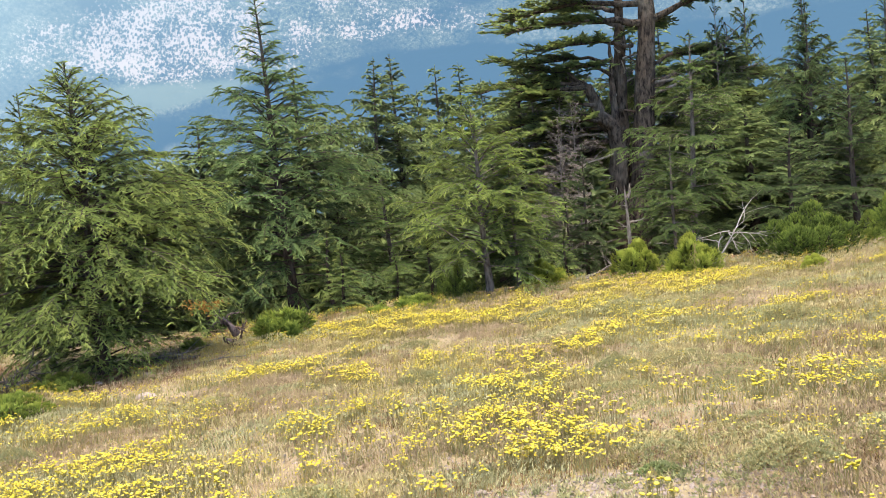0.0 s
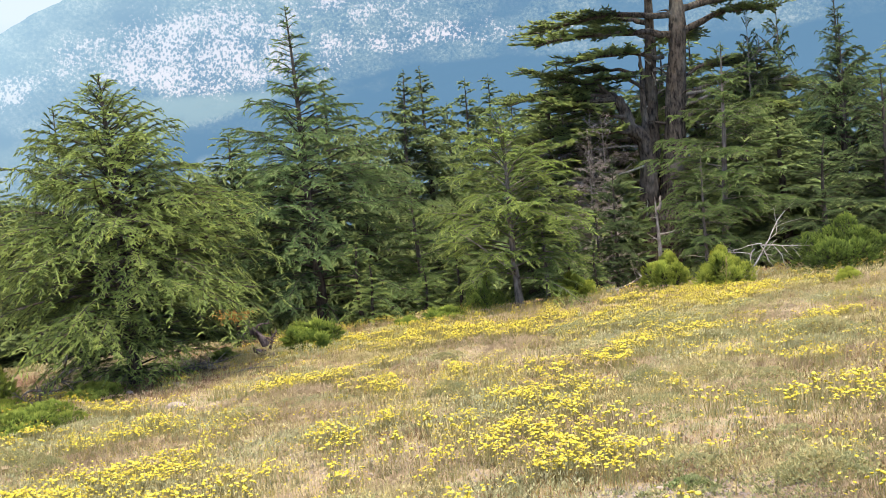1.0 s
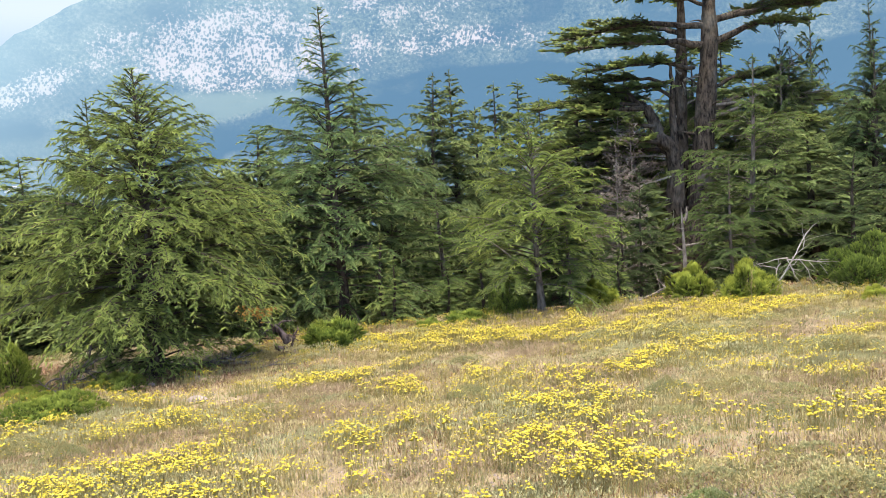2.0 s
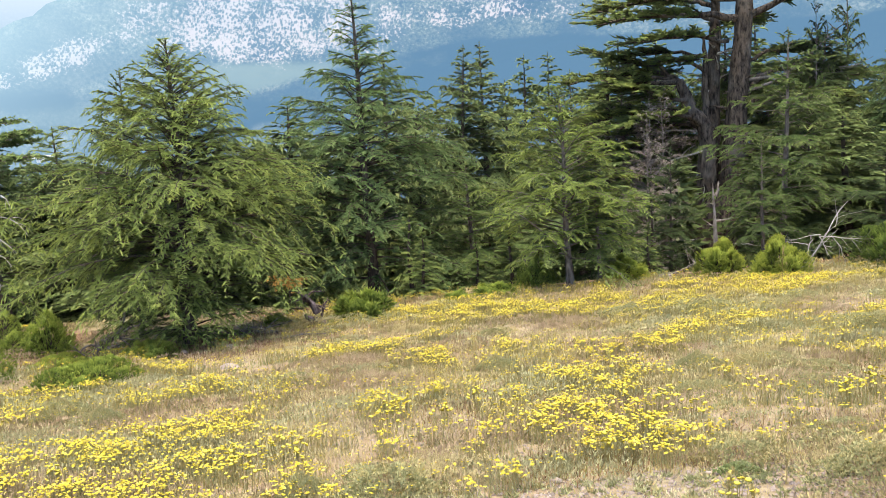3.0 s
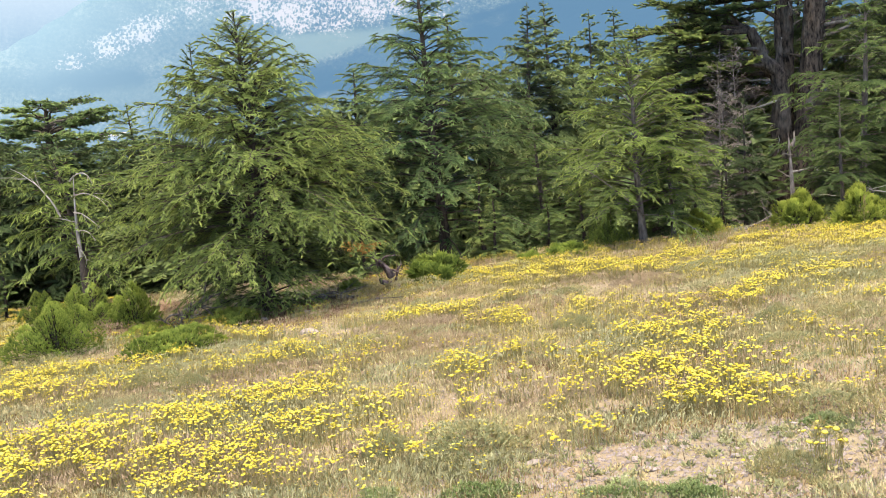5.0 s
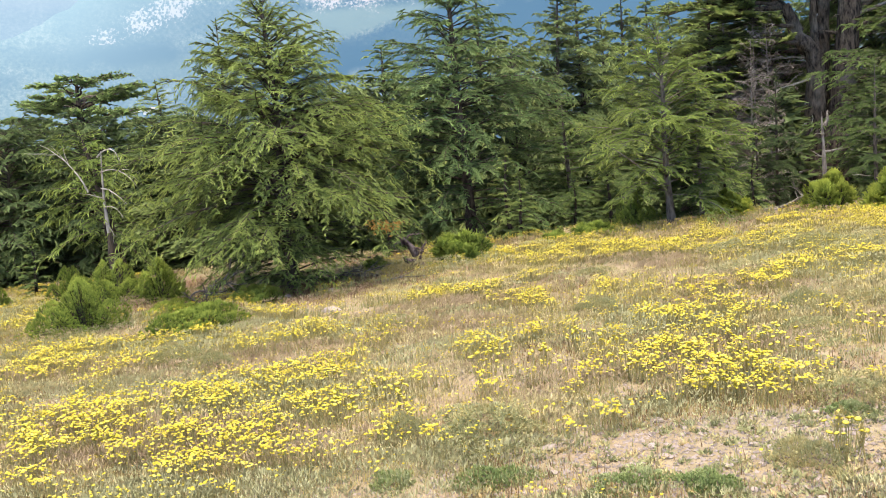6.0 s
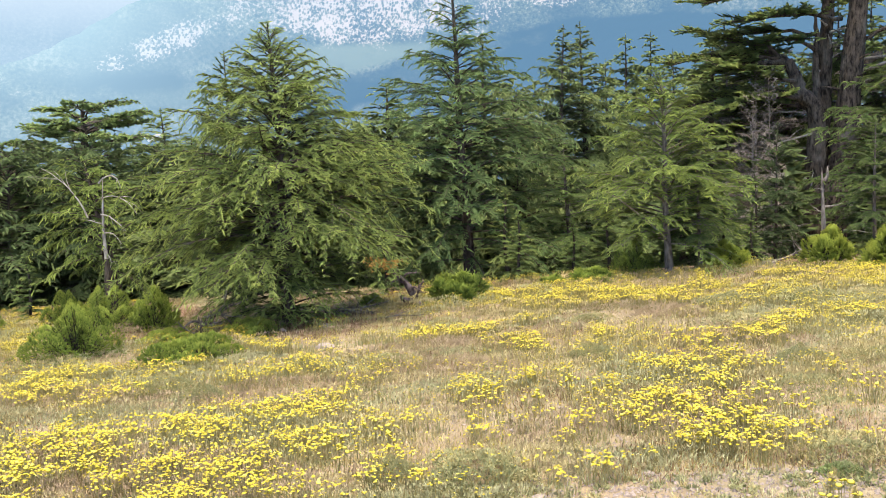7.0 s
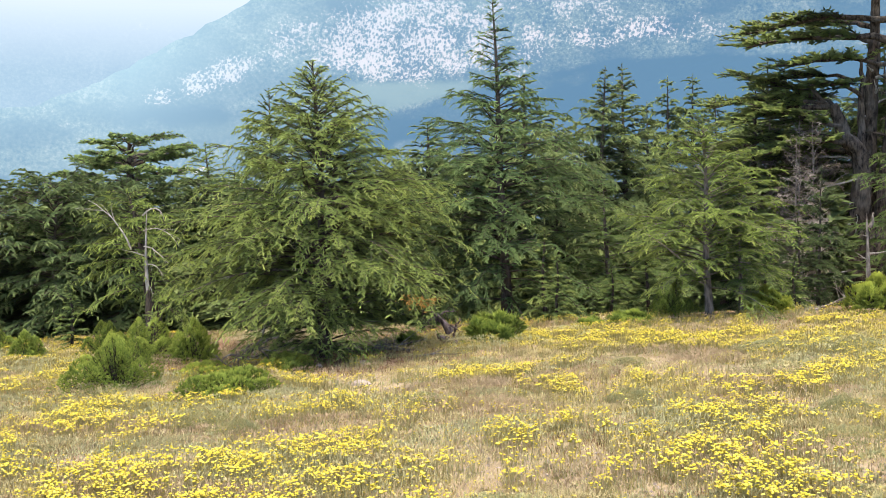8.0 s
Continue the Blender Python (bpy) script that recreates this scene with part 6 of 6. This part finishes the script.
cushions = [plant_cushion(111, -0.88, 5.12, 0.72, 0.17, 2400), plant_cushion(112, 1.09, 5.35, 0.60, 0.11, 1700), plant_cushion(113, -2.92, 7.4, 0.40, 0.06, 700), plant_cushion(114, 2.41, 9.92, 0.75, 0.09, 1100)]
for k, (x, y, sc) in enumerate(((2.1, 11.7, 1.3), (2.9, 11.6, 1.4), (2.5, 11.2, 1.2), (0.08, 5.5, 0.42), (1.32, 7.94, 0.6), (2.4, 10.7, 0.8), (-4.63, 10.7, 1.0), (-7.2, 10.4, 0.9), (3.3, 9.4, 1.2), (1.32, 10.16, 1.5),
                                (0.35, 8.15, 1.0), (-3.4, 9.3, 0.9), (-0.4, 8.6, 0.7), (3.4, 12.2, 1.4), (4.4, 11.6, 1.2), (-5.92, 9.3, 1.6), (-3.69, 7.55, 0.6), (1.75, 5.6, 0.8), (1.2, 7.1, 0.8), (0.1, 7.5, 0.7),
                                (-1.39, 5.15, 0.5), (0.7, 4.35, 0.5), (2.2, 7.6, 0.9), (-6.3, 9.9, 0.9), (1.2, 11.8, 1.0), (-0.5, 11.2, 0.8), (5.6, 12.4, 1.2), (-1.38, 10.4, 1.3), (-4.3, 8.0, 0.9), (-2.3, 9.0, 1.0), (1.75, 5.25, 1.1), (2.25, 5.6, 1.1), (1.65, 4.8, 0.9), (2.35, 5.0, 1.1), (2.0, 7.0, 0.9), (3.0, 6.9, 1.0), (2.9, 6.1, 0.9), (1.9, 8.0, 0.9))):
    x0 = cushions[(0, 1, 3, 2)[k % 4]]
    copy_thing(x0, pose(x, y, lz(x, y) - 0.01, 0, 0, 71 * k) @ Matrix.Diagonal((sc, sc, 0.9, 1)))


for k, (x, y, w) in enumerate(((-0.09, 4.22, 0.36), (-0.74, 4.42, 0.36), (1.03, 5.02, 0.2), (0.25, 4.1, 0.28), (-1.3, 4.5, 0.25))):
    plant_cushion(151 + k, x, y, w, 0.05, int(2200 * w), GREEN_MAT, "fresh green mat of tiny leaves on the stony soil")


# ---- stones ----
def stone_mesh(seed, sx, sy, sz):
    rng = np.random.default_rng(seed)
    bm = bmesh.new()
    bmesh.ops.create_icosphere(bm, subdivisions=2, radius=1)
    cuts = unit(rng.normal(0, 1, (7, 3)))
    for v in bm.verts:
        p = np.array(v.co)
        for c in cuts:
            o = p @ c - 0.72
            if o > 0:
                p = p - c * o * 0.9
        v.co = Vector(p * np.array([sx, sy, sz]) * (1 + rng.normal(0, 0.03)))
    me = bpy.data.meshes.new("stone")
    bm.to_mesh(me)
    bm.free()
    me.materials.append(STONE)
    return me


STONES = [stone_mesh(121, 0.055, 0.04, 0.026), stone_mesh(122, 0.04, 0.045, 0.022), stone_mesh(123, 0.05, 0.035, 0.02)]
rng = np.random.default_rng(125)
spots = [(-3.44, 10.2, 2.3), (-2.83, 5.58, 1.15), (-0.52, 4.84, 0.9), (0.05, 5.18, 0.8), (-2.47, 5.34, 0.8), (0.08, 4.52, 0.7), (-2.78, 5.24, 0.7), (0.5, 4.6, 0.6), (-4.6, 11.95, 1.6), (-4.0, 12.0, 1.7),
         (-5.0, 12.2, 1.5), (-6.4, 12.3, 2.0), (-1.6, 14.9, 1.6)]
spots += [(float(a), float(b), float(c)) for a, b, c in zip(rng.uniform(-0.9, 1.7, 80), rng.uniform(3.9, 5.2, 80), 0.14 + 0.5 * rng.uniform(0, 1, 80) ** 2)]
spots += [(float(a), float(b), float(c)) for a, b, c in zip(rng.uniform(-4.5, 3.5, 20), rng.uniform(5.2, 9.5, 20), rng.uniform(0.3, 0.7, 20))]
for k, (x, y, sc) in enumerate(spots):
    ob = new("stone", STONES[k % 3])
    ob.matrix_basis = pose(x, y, lz(x, y) + 0.012 * sc, rng.normal(0, 8), rng.normal(0, 8), rng.uniform(0, 360)) @ Matrix.Scale(sc, 4)
    tagged(ob, "pale brown weathered limestone lying on dry soil", "stone", "stones in the meadow")


def build_gravel():
    rng = np.random.default_rng(131)
    x, y = scatter(40000, rng, 3.4, 12, 0.9)
    keep = rng.uniform(0, 1, len(x)) < 0.015 + bare(x, y)
    x, y = np.concatenate([x[keep], rng.uniform(-1.1, 2.0, 5200)]), np.concatenate([y[keep], rng.uniform(3.8, 5.2, 5200)])
    n = len(x)
    r = 0.0035 + 0.013 * rng.uniform(0, 1, n) ** 2.5
    o = np.array([[1, 0, 0], [0, 1, 0], [-1, 0, 0], [0, -1, 0], [0, 0, 0.7], [0, 0, -0.5]])
    V = o[None] * r[:, None, None] * rng.uniform(0.7, 1.3, (n, 6, 1))
    a = rng.uniform(0, 6.28, n)
    c, s = np.cos(a)[:, None], np.sin(a)[:, None]
    V = np.stack([V[..., 0] * c - V[..., 1] * s, V[..., 0] * s + V[..., 1] * c, V[..., 2]], -1) + np.stack([x, y, lay(x, y) + 0.002], -1)[:, None]
    F = np.array([[0, 1, 4], [1, 2, 4], [2, 3, 4], [3, 0, 4]])
    stuff("gravel", "loose pale gravel on bare patches of soil", "gravel", mesh_of("gravel", V.reshape(-1, 3), (F[None] + (np.arange(n) * 6)[:, None, None]).reshape(-1, 3), STONE))


build_gravel()


# ---- tall dry stalks of last year ----
def dry_stalk(seed, x, y, h):
    rng = np.random.default_rng(seed)
    ob = thing("dry_stalk", "tall thin dry branching stalk among the flowers", "dry plant", "dry stalks in the meadow", at=(x, y, lz(x, y)), rz=rng.uniform(0, 360))
    q = np.linspace(0, 1, 6)
    ln = np.stack([0.10 * h * q * q, 0.03 * np.sin(q * 4) * h, q * h - 0.02], -1)
    V, F = tubes(ln[None], (0.004 * (1 - 0.6 * q))[None], 5, (1, 0, 0))
    part("stem", mesh_of("stem", V, F, STEM, tone=np.full(len(V), 0.6)), ob)
    pieces = []
    for k in range(9):
        t = 0.35 + 0.6 * k / 9
        b = np.array([np.interp(t, q, ln[:, i]) for i in range(3)])
        a, L = rng.uniform(0, 6.28), 0.3 * h * (1.1 - t)
        e = b + np.array([math.cos(a) * L * 0.5, math.sin(a) * L * 0.5, L])
        V, F = tubes(np.array([[b, (b + e) / 2 + rng.normal(0, 0.006, 3), e]]), np.array([[0.0024, 0.002, 0.0014]]), 4, (1, 0, 0))
        pieces.append((V, F, np.full(len(V), 0.7)))
        pieces.append((lambda p, f: (p, f, np.full(len(p), 0.5)))(*needles(e[None] + rng.normal(0, 0.008, (7, 3)), np.tile([0, 0, 1.0], (7, 1)), rng, 1, 0.022, 0.3, 0.8, 0.5)))
    V, F, tone = merge(*pieces)
    tagged(part("seed_spray", mesh_of("seed_spray", V, F, STEM, tone=tone), ob), kind="stuff")
    return ob


for k, (x, y, h) in enumerate(((1.2, 4.8, 0.30), (0.85, 4.48, 0.24), (0.94, 4.32, 0.2), (3.55, 13.98, 0.62), (-0.35, 5.3, 0.26))):
    dry_stalk(141 + k, x, y, h)
